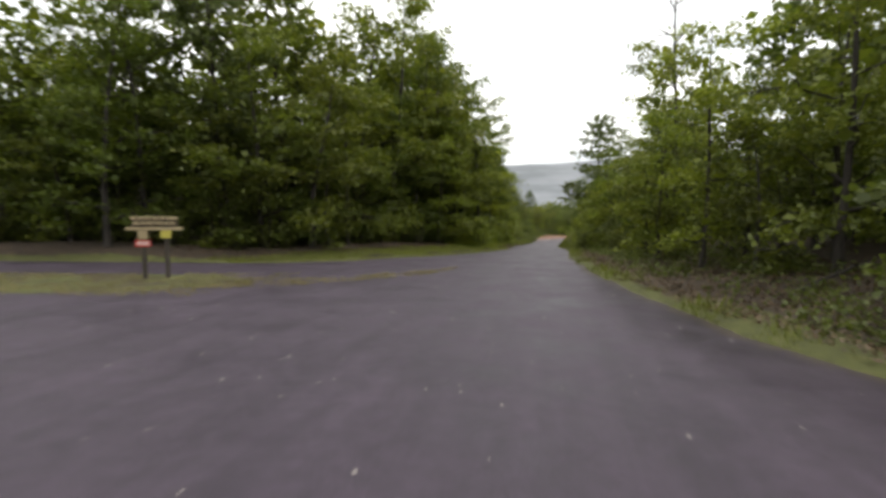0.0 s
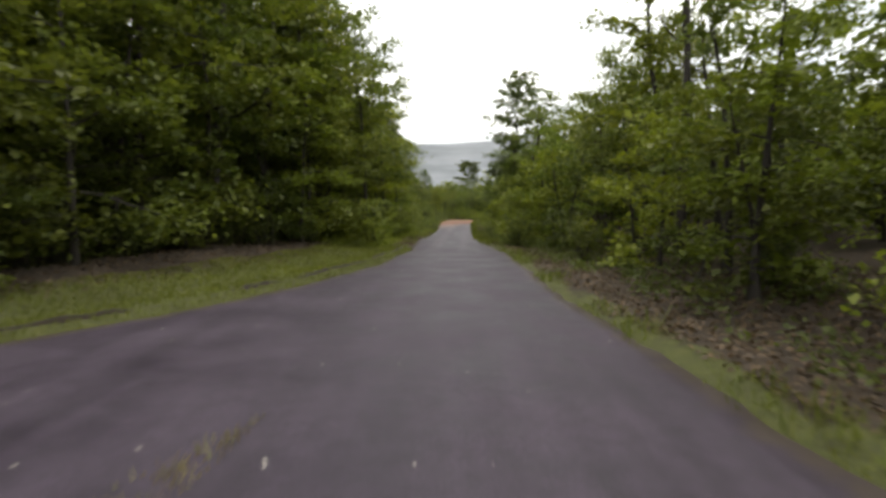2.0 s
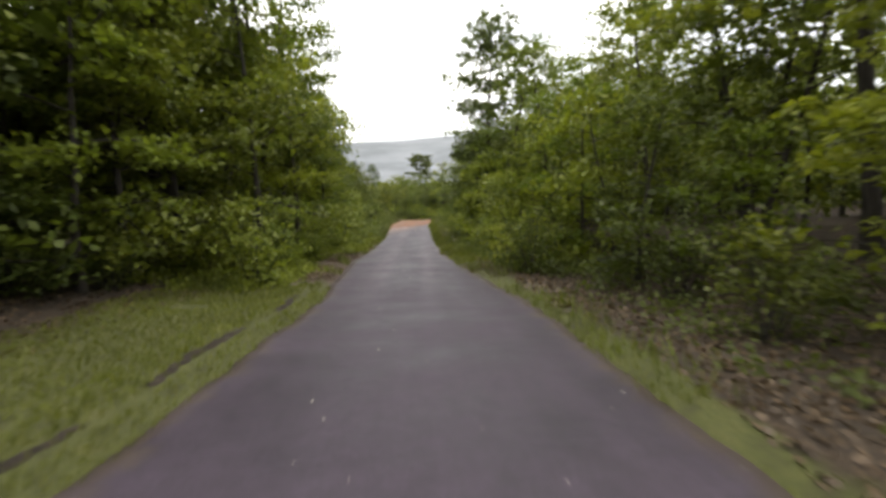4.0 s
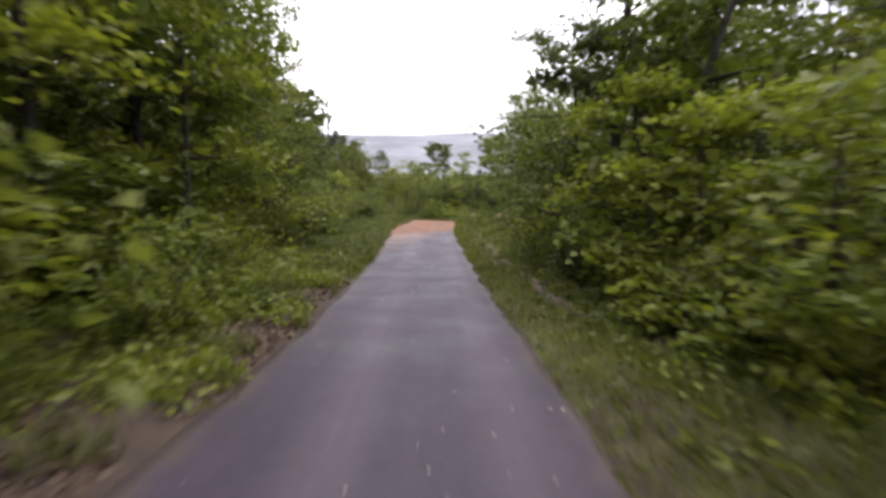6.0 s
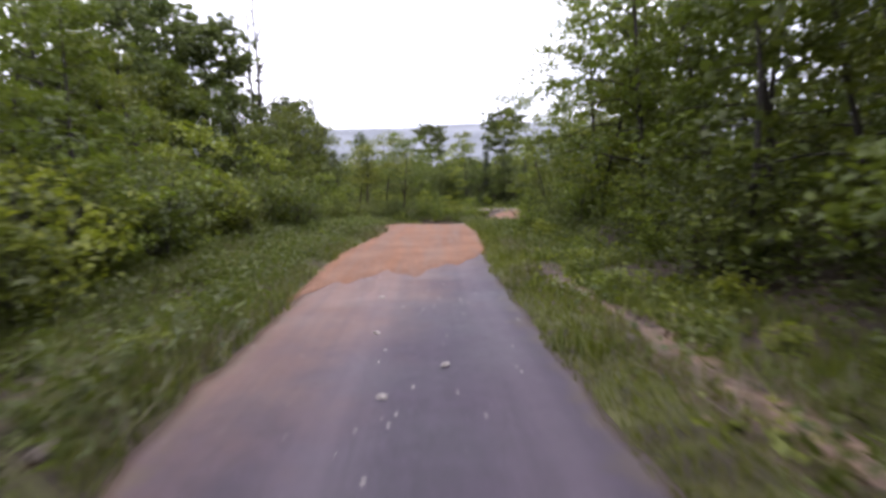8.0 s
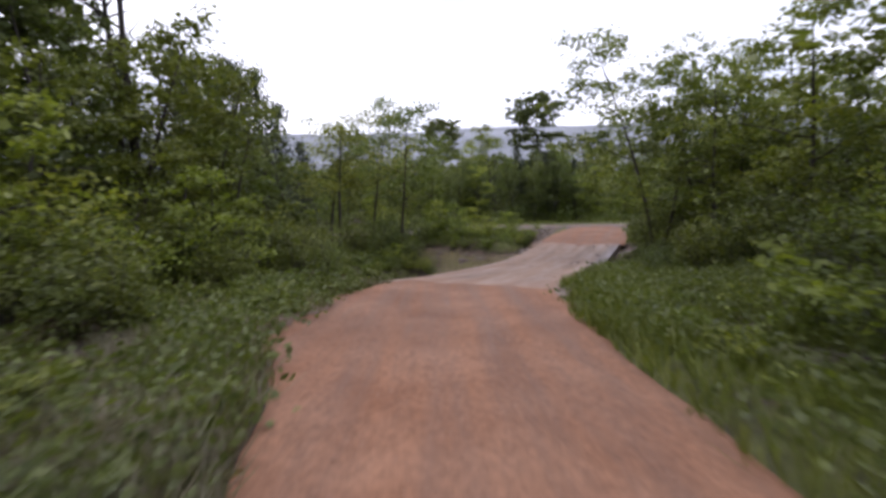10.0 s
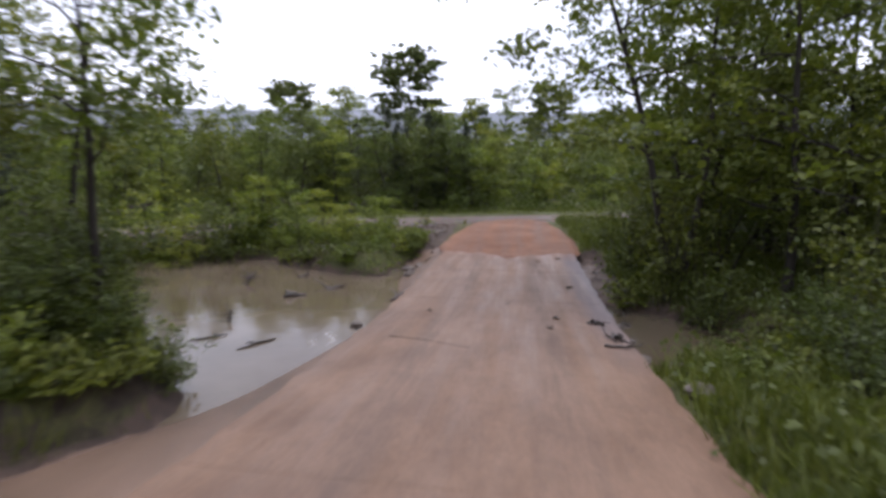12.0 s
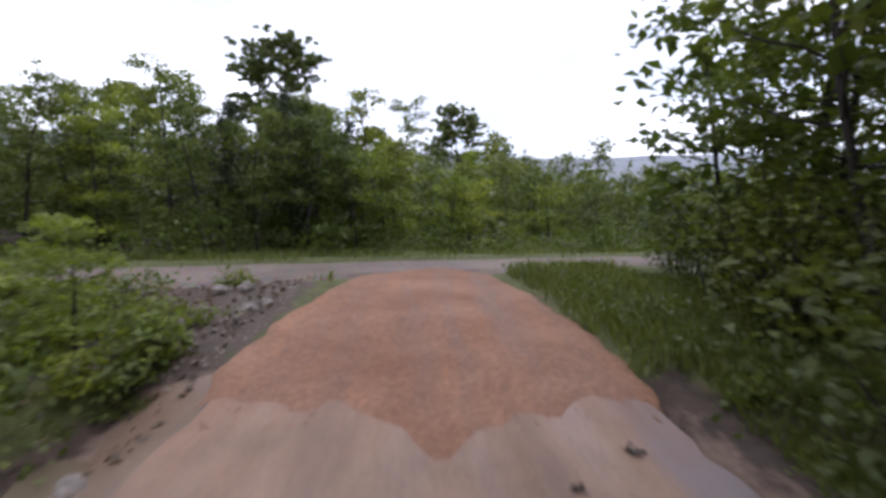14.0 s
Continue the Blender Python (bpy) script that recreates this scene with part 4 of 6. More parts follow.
taken = []
for y in np.arange(-6, 98, 2.6):
    for side in (-1, 1):
        edge = float(np.interp(y, WOOD_L_Y, WOOD_L_X) if side < 0 else np.interp(y, WOOD_R_Y, WOOD_R_X))
        for row in range(4):
            x = edge + side * (0.6 + row * 3.3 + random.uniform(-0.6, 1.2))
            yy = y + random.uniform(-1.0, 1.0)
            if not spaced(x, yy, taken, 1.9) or abs(x) > 46 or float(beside_road(x, yy)) < 1.5:
                continue
            if side > 0 and yy > 88:
                continue
            taken.append((x, yy))
            if side > 0 and y > 27:
                # airy wood on the right of the lane: leafy below, open above
                if row == 0:
                    kind, size = random.choice([YOUNG[0], YOUNG[1], TALL[4], THIN[1], YOUNG[0]] if y < 56 else [YOUNG[2], TALL[3], TALL[3], TALL[1], YOUNG[2]]), random.uniform(0.8, 1.1)
                    size *= 0.72 if kind in TALL else 1.0
                elif row == 1 and y > 54:
                    kind, size = random.choice([TALL[3], TALL[1], TALL[0]]), random.uniform(0.78, 0.95)
                elif row == 1:
                    kind, size = random.choice(THIN + [TALL[2]]), random.uniform(0.95, 1.2)
                    size *= 0.8 if kind in TALL else 1.0
                else:
                    kind, size = random.choice(BACK), random.uniform(0.48, 0.62) if y < 56 else random.uniform(0.7, 0.9)
            elif row == 0:
                if side < 0 and y > 52:
                    kind, size = random.choice(YOUNG + THIN[1:]), random.uniform(0.75, 1.05)
                else:
                    kind, size = random.choice([TALL[1], TALL[4], TALL[4], TALL[0], TALL[1]] if side < 0 else [TALL[1], TALL[3], TALL[4], TALL[0], TALL[3]]), random.uniform(0.70, 0.95)
            elif row == 1:
                kind = random.choice(TALL) if random.random() < 0.6 else random.choice(PINES[1:] + BACK)
                size = random.uniform(0.9, 1.05)
            else:
                kind = random.choice(BACK)
                size = random.uniform(0.85, 1.05)
            if side < 0 and 36 < y < 100 and row > 0:
                size *= (1.28 if y < 54 else 1.1) if y < 66 else 0.76
            if side < 0 and 20 < y <= 36 and row > 0:
                size *= 1.15
            if side > 0 and y <= 27:
                size *= 0.78
            put(kind, x, yy, size)
# round the far end of the side road and behind the start
for k in range(30):
    x, y = -47 + random.uniform(-5, 2), -32 + k * 2.1
    if float(beside_road(x, y)) > 2:
        put(random.choice(BACK), x, y, random.uniform(0.9, 1.15))
for k in range(30):
    x, y = -44 + k * 2.6, -34 + random.uniform(-4, 2)
    put(random.choice(BACK), x, y, random.uniform(0.9, 1.15))
for k in range(24):
    x, y = -44 + k * 1.45, float(np.interp(-44 + k * 1.45, [-45, -30, -19.5, -10.9], [12.5, 14.5, 17.5, 20.5])) + random.uniform(0.6, 1.8)
    if spaced(x, y, taken, 1.6):
        taken.append((x, y))
        put(random.choice([TALL[1], TALL[3], TALL[4], TALL[0]]), x, y, random.uniform(0.75, 1.0))
for k in range(45):
    x, y = random.uniform(-46, -14), random.uniform(20, 40)
    if spaced(x, y, taken, 2.3) and y > np.interp(x, [-46, -30, -14], [17, 18, 25]):
        taken.append((x, y))
        put(random.choice(BACK), x, y, random.uniform(0.85, 1.1))
# dark bushes under the first trees beyond the junction
for k in range(46):
    x = -44 + k * 0.72
    y = float(np.interp(x, [-45, -30, -19.5, -10.9], [12.5, 14.5, 17.5, 20.5])) + random.uniform(0.2, 1.6)
    put(random.choice([BUSH[0], BUSH[0], YOUNG[2]]), x, y, random.uniform(0.5, 0.85))
# understory at the wood's edge
for y in np.arange(-4, 90, 1.05):
    for side in (-1, 1):
        edge = float(np.interp(y, WOOD_L_Y, WOOD_L_X) if side < 0 else np.interp(y, WOOD_R_Y, WOOD_R_X))
        if y < 38:
            if side < 0:
                put(random.choice([BUSH[0], BUSH[0], YOUNG[2]]), edge - random.uniform(0.2, 1.4), y, random.uniform(0.55, 0.9))
                put(random.choice([BUSH[0], YOUNG[2]]), edge - random.uniform(1.6, 3.6), y + 0.5, random.uniform(0.8, 1.1))
            elif random.random() < 0.85:
                put(random.choice([BUSH[0], BUSH[3], YOUNG[2]]), edge + random.uniform(-0.5, 2.6), y, random.uniform(0.5, 0.9))
            continue
        x = edge - side * random.uniform(-1.2, 2.2)
        if float(beside_road(x, y)) < 1.3:
            x = edge + side * random.uniform(0.1, 0.8)
        put(random.choice(BUSH[:3] + BUSH[1:3]), x, y, random.uniform(0.7, 1.1))
for y in np.arange(39, 91, 0.9):
    for side in (-1, 1):
        d = random.uniform(0.75, 2.4)
        x = float(left_edge(y)) - d if side < 0 else float(right_edge(y)) + d
        if side < 0 and (y < 50 or 82 < y < 87):
            x -= 0.9
        if side > 0 and y < 78:
            x += 0.7
        put(random.choice(BUSH[3:]), x, y, random.uniform(0.28, 0.5) if side < 0 and y > 56 else random.uniform(0.4, 0.85))
# leafy bushes and weeds on the left of the lane
for i in range(120):
    y = random.uniform(42, 84)
    x = float(left_edge(y)) - (random.uniform(1.7, 3.2) if y < 50 else random.uniform(1.4, 5.2)) if y < 55 else float(left_edge(y)) - random.uniform(3.3, 6.2)
    put(random.choice([BUSH[1], BUSH[2], BUSH[1]] if y < 58 else [BUSH[0], BUSH[0], BUSH[1], BUSH[2]]), x, y, random.uniform(0.35, 0.58) if y < 50 else random.uniform(0.45, 0.8) if x > -8.4 else random.uniform(0.7, 1.15))
# bright saplings leaning over the lane
for x, y, k, s in [(1.2, 45.5, 1, 1.0), (1.0, 53.6, 0, 0.95), (1.5, 56.8, 2, 1.0), (0.9, 49.0, 1, 0.9), (1.6, 66.0, 2, 1.0), (1.2, 61.5, 2, 0.9), (1.8, 72.0, 2, 0.9),
                   (-9.2, 51.5, 1, 0.7), (-9.6, 57.0, 0, 0.62), (-9.8, 62.5, 1, 0.75), (-10.6, 68.0, 2, 0.7), (-9.9, 73.5, 1, 0.6), (-10.8, 79.0, 0, 0.7)]:
    put(YOUNG[k], x, y, s)

# landmarks along the lane
for x, y, k, s in [(-10.2, 56.0, 0, 0.85), (-10.5, 60.2, 1, 0.86), (-11.0, 64.0, 0, 0.74), (-11.8, 68.5, 3, 0.8), (-9.9, 52.4, 1, 0.9), (-12.4, 73.0, 3, 0.72), (-13.2, 77.5, 1, 0.62), (-13.8, 82.0, 3, 0.7), (-9.5, 57.6, 1, 0.62), (-9.9, 61.4, 4, 0.55), (-8.5, 54.0, 4, 0.7), (-9.4, 65.5, 3, 0.55), (-8.7, 44.0, 1, 0.95), (-8.5, 48.2, 4, 0.85), (-10.0, 40.6, 1, 0.9)]:
    put(TALL[k], x, y, s)
put(TALL[2], 1.35, 55.2, 0.86, 30)
put(THIN[1], 0.9, 58.9, 0.95, 160)
put(YOUNG[1], 0.8, 54.7, 1.15, 100)
put(YOUNG[1], 0.9, 51.6, 1.0, 220)
for x, y, k, s in [(0.1, 56.6, 0, 0.75), (0.5, 58.0, 0, 0.85), (0.3, 60.2, 2, 0.7), (0.3, 84.2, 2, 0.7), (1.0, 85.6, 0, 0.8), (0.0, 82.4, 1, 0.7), (1.2, 87.4, 1, 0.8)]:
    put(BUSH[k], x, y, s)
put(THIN[0], 3.6, 84.5, 1.1, 60)
put(THIN[1], 3.2, 79.5, 1.15, 200)
for x, y, s in [(-11.6, 60.5, 0.74), (-12.4, 67.0, 0.68), (-10.6, 41.5, 1.08), (-11.0, 46.5, 1.1), (-11.4, 52.0, 1.05), (-11.9, 56.5, 0.95)]:
    put(TALL[2], x, y, s)
for x, y, s in [(-12.2, 44.0, 1.15), (-12.8, 49.5, 1.15), (-12.6, 32.5, 1.22), (-12.4, 37.0, 1.18), (-12.9, 28.5, 1.15)]:
    put(TALL[0], x, y, s)
put(SNAG, 5.0, 30.6, 1.0, 40)
put(SNAG, -10.1, 50.0, 1.08, 120)
put(SNAG, -14.9, 99.6, 1.12, 200)
put(SNAG, -15.5, 99.4, 0.98, 20)
put(PINES[2], 1.2, 57.5, 1.0, 10)
put(PINES[1], -17.6, 97.2, 0.98, 70)
put(PINES[2], -20.6, 98.5, 1.05, 160)
put(PINES[2], -23.0, 97.0, 1.1, 10)
for x, y, s in [(-14.0, 109.5, 1.10), (-13.2, 111.5, 0.95), (-15.4, 111.0, 1.2), (-16.8, 108.0, 1.2), (-12.8, 115.0, 0.9), (-18.4, 110, 1.35), (-17.4, 112.5, 1.3), (-20, 107, 1.3)]:
    put(CEDAR, x, y, s)
for x, y, k, s in [(-19.0, 113.0, 0, 0.75), (-22.0, 106.0, 1, 0.85), (-24.0, 111.0, 0, 0.9), (-21.5, 101.0, 3, 1.05), (-18.2, 100.6, 3, 0.85), (-26, 103, 1, 1.05), (-18.5, 95.0, 3, 0.95), (-22, 91, 0, 0.95), (-17.0, 90.0, 3, 0.85), (-20.0, 98.0, 3, 1.05), (-24.5, 96.0, 1, 1.1), (-17.6, 93.2, 3, 0.95), (-19.0, 89.0, 1, 0.95), (-12.6, 102.2, 3, 0.80), (-14.6, 100.6, 3, 0.82), (-16.2, 98.4, 3, 0.8), (-13.6, 104.6, 3, 0.84), (-11.8, 98.2, 3, 0.64), (-13.2, 96.4, 3, 0.82), (-14.8, 94.6, 3, 0.85)]:
    put(TALL[k], x, y, s)

# -- round the ford --
for x, y, s in [(-5.6, 102.3, 0.92), (-7.4, 105.8, 0.95), (-8.6, 103.6, 0.9), (-9.6, 106.6, 0.85)]:
    put(POOL, x, y, s)
put(THIN[0], 6.1, 103.3, 1.05, 140)
put(THIN[1], 7.2, 101.5, 0.95, 120)
put(THIN[0], 9.6, 107.2, 0.95, 250)
put(THIN[1], 10.2, 104.8, 1.05, 80)
for x, y, k, s in [(9.8, 96.6, 3, 0.62), (11.0, 99.6, 3, 0.62), (11.2, 103.2, 1, 0.58), (12.0, 106.6, 3, 0.58), (8.8, 93.0, 3, 0.95), (12.5, 101.5, 0, 0.62), (13.5, 107.5, 3, 0.72), (12.4, 96.0, 0, 0.7), (16, 104, 1, 0.7), (13.2, 110.0, 3, 0.76), (17, 110, 0, 0.8), (15.2, 112, 4, 0.6), (7.6, 89.6, 4, 0.95), (9.8, 90.5, 0, 0.95), (8.3, 99.2, 3, 0.62), (10.2, 102.6, 3, 0.62), (12.6, 105.2, 3, 0.6), (11.2, 108.6, 1, 0.62), (7.3, 95.8, 1, 0.78), (13.6, 104.0, 1, 0.68)]:
    put(TALL[k], x, y, s)
for k in range(26):
    x, y = random.uniform(12, 34), random.uniform(86, 112)
    if spaced(x, y, taken, 2.5):
        taken.append((x, y))
        put(random.choice(BACK), x, y, random.uniform(0.45, 0.65))
for x, y, k, s in [(4.2, 96.2, 0, 0.9), (5.0, 98.0, 0, 0.9), (5.6, 95.0, 0, 1.05), (6.2, 99.6, 0, 1.1), (5.2, 101.4, 0, 0.8), (6.8, 104.6, 0, 1.0), (8.8, 106.9, 0, 0.9), (7.6, 106.0, 0, 0.8), (10.2, 109.0, 0, 0.9), (11.8, 111.6, 0, 0.9), (12.8, 112.8, 0, 0.8), (4.8, 92.8, 1, 0.9), (3.8, 90.4, 0, 0.8), (4.6, 88.2, 2, 0.9), (3.9, 98.2, 3, 0.9)]:
    put(BUSH[k], x, y, s)
for x, y, k, s in [(4.6, 103.2, 3, 1.0), (7.0, 93.0, 2, 1.1), (6.5, 90.5, 0, 1.1), (5.4, 102.6, 0, 1.0), (6.3, 105.4, 0, 1.1), (7.2, 100.2, 0, 1.0), (7.4, 103.4, 0, 1.2), (8.2, 101.0, 0, 1.2), (6.0, 97.0, 0, 1.1), (8.9, 108.0, 0, 1.0), (10.5, 110.0, 0, 1.1), (8.4, 105.6, 0, 1.1), (10.2, 108.4, 0, 1.3), (5.8, 93.6, 0, 1.2), (8.4, 98.0, 0, 1.3)]:
    put(BUSH[k], x, y, s)
for a, lt, k, s in [(10.4, -3.5, 3, 0.6), (11.6, -3.3, 3, 0.5), (12.5, -3.6, 0, 0.4), (13.4, -3.2, 3, 0.55), (14.5, -3.4, 4, 0.5), (15.4, -3.1, 3, 0.5), (16.3, -3.3, 3, 0.6), (17.6, -3.4, 4, 0.5), (14.0, -4.0, 0, 0.5), (16.0, -4.1, 0, 0.55), (7.2, -3.5, 3, 0.8), (7.5, -4.3, 0, 0.55), (6.8, -3.1, 3, 0.7), (7.8, -5.2, 0, 0.7), (6.4, -3.9, 0, 0.5),
                    (8.1, -3.4, 3, 0.55), (8.5, -3.9, 0, 0.42), (8.9, -4.5, 3, 0.6), (8.0, -4.5, 4, 0.6), (9.2, -5.1, 0, 0.55), (7.7, -2.95, 3, 0.4), (9.4, -5.9, 0, 0.6)]:
    x, y = ford_place(a, lt)
    put(BUSH[k], x, y, s)
# left bank, near
for i in range(84):
    x, y = random.uniform(-15, -6.3), random.uniform(84, 101)
    if float(beside_road(x, y)) < 0.6 or float(ground_z(x, y)) < WATER_Z + 0.15:
        continue
    a, lt = ford_coords(x, y)
    if a > -2 and lt < 5.3:
        continue
    put(random.choice([BUSH[0], BUSH[0], BUSH[2]] if x < -8.8 else [BUSH[3]]), x, y, random.uniform(0.5, 0.95))
for x, y, k, s in [(-10.5, 96.5, 2, 0.75), (-12.5, 99.0, 0, 0.9), (-10.0, 101.5, 2, 0.7), (-14.5, 96.0, 2, 1.0), (-15, 102, 2, 0.9), (-9.5, 92.5, 1, 0.7), (-11.5, 89.5, 0, 0.8), (-12.0, 104.0, 0, 0.8), (-11.0, 94.0, 2, 0.6), (-13.2, 92.0, 2, 0.85)]:
    put(YOUNG[k], x, y, s)
for i in range(110):
    a, lt = random.uniform(-3.5, 10.0), random.uniform(3.4, 8.0)
    x, y = ford_place(a, lt)
    if lt > float(silt_reach(a)) + 0.35 and float(beside_road(x, y)) > 0.4 and float(ground_z(x, y)) > WATER_Z + 0.1:
        put(random.choice([BUSH[3], BUSH[3], BUSH[4], BUSH[0]]), x, y, random.uniform(0.35, 0.6) if lt < 5.4 else random.uniform(0.55, 0.9))
for a, lt, k, s in [(6.2, 4.4, 3, 0.8), (6.8, 4.9, 0, 0.5), (7.3, 5.4, 1, 0.6), (7.8, 5.9, 0, 0.55), (5.6, 4.6, 3, 0.9), (8.3, 6.5, 2, 0.5), (6.4, 5.6, 0, 0.6), (5.2, 5.2, 1, 0.6), (7.0, 6.4, 0, 0.7), (7.2, 4.6, 3, 0.7), (9.0, 7.2, 0, 0.6), (4.6, 4.9, 3, 0.8)]:
    x, y = ford_place(a, lt)
    put(BUSH[k], x, y, s)
# far bank beyond the pool
for i in range(85):
    x, y = random.uniform(-18, 3.2), random.uniform(109, 115.0)
    a, lt = ford_coords(x, y)
    if float(beside_road(x, y)) < 0.5 or float(ground_z(x, y)) < WATER_Z + 0.1 or lt < 3.0:
        continue
    low_here = x > -7.5
    put(random.choice(BUSH[3:] if low_here else BUSH[:3]), x, y, random.uniform(0.55, 0.95))
for x, y, k, s in [(-1.8, 112.8, 1, 0.5), (-2.8, 113.8, 0, 0.42), (-5.0, 112.2, 2, 0.42), (-7.5, 113.5, 0, 0.5), (-9.5, 112, 2, 0.5), (-4.0, 114.2, 1, 0.55), (-6.4, 111.6, 0, 0.42), (-11.5, 113.5, 2, 0.6), (0.2, 112.6, 1, 0.40)]:
    put(YOUNG[k], x, y, s)
for i in range(34):
    x, y = random.uniform(-6, 3.2), random.uniform(109.6, 114.6)
    a, lt = ford_coords(x, y)
    if lt > 2.9 and float(ground_z(x, y)) > WATER_Z + 0.1:
        put(random.choice([BUSH[3], BUSH[3], BUSH[3], BUSH[4]]), x, y, random.uniform(0.4, 0.8))
for x, y, s, turn in [(0.5, 111.4, 0.42, 30.0), (-1.2, 110.6, 0.38, 140.0), (-2.6, 111.6, 0.45, 250.0)]:
    put(YOUNG[1], x, y, s, turn)
# shrubs hiding the gravel road's left end
for k in range(15):
    put(BUSH[(0, 2, 1)[k % 3]], -17.5 + k * 0.95 + 0.3 * math.sin(k * 2.7), 113.6 + 0.6 * math.sin(k * 1.9), 0.98 + 0.2 * math.sin(k * 3.3), k * 77.0)
# wood beyond the gravel road
put(PINES[0], 8.7, 144.5, 0.86, 0)
put(PINES[1], 31.0, 157.5, 1.06, 90)
for x, y, k, s in [(-1.9, 126.2, 3, 0.58), (1.3, 130.0, 1, 0.68), (-0.5, 124.6, 3, 0.50), (4.7, 130.0, 3, 0.66), (10.6, 128.4, 2, 0.55), (9.7, 124.4, 4, 0.42), (3.0, 127.0, 3, 0.60), (7.4, 129.2, 0, 0.52),
                   (19.7, 128.0, 3, 0.48), (21.0, 132.5, 0, 0.46), (29.0, 135.5, 1, 0.58), (-4.7, 125.0, 4, 0.38), (6.0, 126.4, 3, 0.56), (14.5, 127.0, 4, 0.40), (-8.5, 127.5, 3, 0.55), (-13.0, 128.0, 1, 0.5), (25.0, 129.5, 4, 0.42), (34.0, 131.0, 3, 0.5)]:
    put(TALL[k], x, y, s)
# dark trees close behind the road, taller crowns farther back
for x, y, k, s in [(2.2, 122.6, 3, 0.50), (3.9, 121.9, 3, 0.46), (5.6, 122.4, 3, 0.52), (7.2, 121.8, 3, 0.44), (4.8, 124.4, 3, 0.60), (6.6, 124.8, 1, 0.52), (8.6, 123.2, 3, 0.42), (-0.6, 122.2, 4, 0.42), (-2.4, 122.8, 3, 0.5), (-4.4, 122.4, 1, 0.48),
                   (-6.6, 123.0, 3, 0.5), (-9.2, 122.6, 4, 0.45), (1.6, 150.0, 0, 0.86), (17.3, 144.0, 2, 0.80), (-3.0, 138.0, 0, 0.66), (-8.0, 141.0, 1, 0.7), (12.6, 150.0, 0, 0.7), (23.0, 149.0, 1, 0.68), (-0.4, 133.0, 4, 0.62)]:
    put(TALL[k], x, y, s)
for x, y, s in [(3.1, 123.6, 0.62), (5.2, 123.2, 0.66), (6.2, 126.0, 0.72), (7.8, 125.0, 0.6),
                (4.0, 133.0, 0.85), (6.6, 134.0, 0.9), (2.2, 135.0, 0.75), (8.6, 133.4, 0.7), (5.2, 131.0, 0.7), (16.5, 131.0, 0.55)]:
    put(CEDAR, x, y, s)
for k in range(46):
    x = -44 + k * 2.1
    put(random.choice([YOUNG[0], YOUNG[2], YOUNG[2], BUSH[2]]), x + random.uniform(-0.9, 0.9), 122.8 + random.uniform(-0.8, 1.0), random.uniform(0.45, 0.8))
    put(random.choice([BACK[0], BACK[1], BACK[2], BACK[0]]), x + random.uniform(-0.9, 0.9), 126.8 + random.uniform(-1.2, 1.4), random.uniform(0.30, 0.44))
for k in range(70):
    x, y = random.uniform(-46, 56), random.uniform(130, 165)
    put(random.choice(BACK), x, y, random.uniform(0.45, 0.68))
for x, y, s in [(22, 165, 0.85), (38, 160, 0.8), (44, 166, 0.9), (34, 172, 0.9), (-4, 168, 0.9), (-14, 150, 0.8)]:
    put(random.choice(PINES), x, y, s)

# thicket behind the gravel road
fw = np.random.default_rng(99)
heads = []
for i in range(300):
    x, y = fw.uniform(-42, 46), 120.6 + abs(fw.normal()) * 1.6
    h = fw.uniform(0.4, 1.4) * (0.55 + 0.45 * float(smoothstep(y, 119.5, 122)))
    z = float(ground_z(x, y))
    p = fw.normal(size=(46, 3)) * np.array([0.42, 0.42, h * 0.3]) + np.array([x, y, z + h * 0.5])
    p[:, 2] = np.clip(p[:, 2], z + 0.02, z + h)
    heads.append(p)
for i in range(90):
    x, y = fw.uniform(-22, -2.2), fw.uniform(112.6, 114.5)
    h, z = fw.uniform(0.4, 1.1), float(ground_z(x, y))
    p = fw.normal(size=(40, 3)) * np.array([0.35, 0.35, h * 0.3]) + np.array([x, y, z + h * 0.5])
    p[:, 2] = np.clip(p[:, 2], z + 0.02, z + h)
    heads.append(p)
tv, tf = leaf_mesh(np.concatenate(heads), fw, 0.19, 0.12, 0.9)
tagged(mesh_object("roadside_thicket", tv, tf, LEAF_OAK), "dense low thicket on both sides of the gravel road", "thicket", kind="stuff")

# far woods as one mass of crowns
crowns = []
for i in range(5200):
    x, y = fw.uniform(-95, 95), fw.uniform(-65, 215)
    lf_, rt_ = float(np.interp(y, WOOD_L_Y, WOOD_L_X)), float(np.interp(y, WOOD_R_Y, WOOD_R_X))
    if lf_ - 13 < x < rt_ + 13 and -36 < y < 119:
        continue
    if -50 < x < 20 and -36 < y < 20:
        continue
    if -48 < x < 58 and 119 <= y < 160:
        continue
    if abs(y - 116.6) < 6 and abs(x) < 60 or float(ground_z(x, y)) < WATER_Z + 0.2 and abs(y - 104) < 30:
        continue
    h = fw.uniform(5.5, 8.0) if y > 100 else fw.uniform(8.0, 12.5)
    z = float(ground_z(x, y))
    p = fw.normal(size=(30, 3)) * np.array([1.9, 1.9, h * 0.22]) + np.array([x, y, z + h * 0.52])
    p[:, 2] = np.clip(p[:, 2], z + 0.2, z + h)
    crowns.append(p)
mids = []
for i in range(300):
    x, y = fw.uniform(-46, 56), fw.uniform(129, 160)
    h, z = fw.uniform(3.2, 5.6) + 0.05 * (y - 129), float(ground_z(x, y))
    p = fw.normal(size=(150, 3)) * np.array([1.2, 1.2, h * 0.26]) + np.array([x, y, z + h * 0.45])
    p[:, 2] = np.clip(p[:, 2], z + 0.1, z + h)
    mids.append(p)
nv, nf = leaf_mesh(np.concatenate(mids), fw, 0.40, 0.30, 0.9)
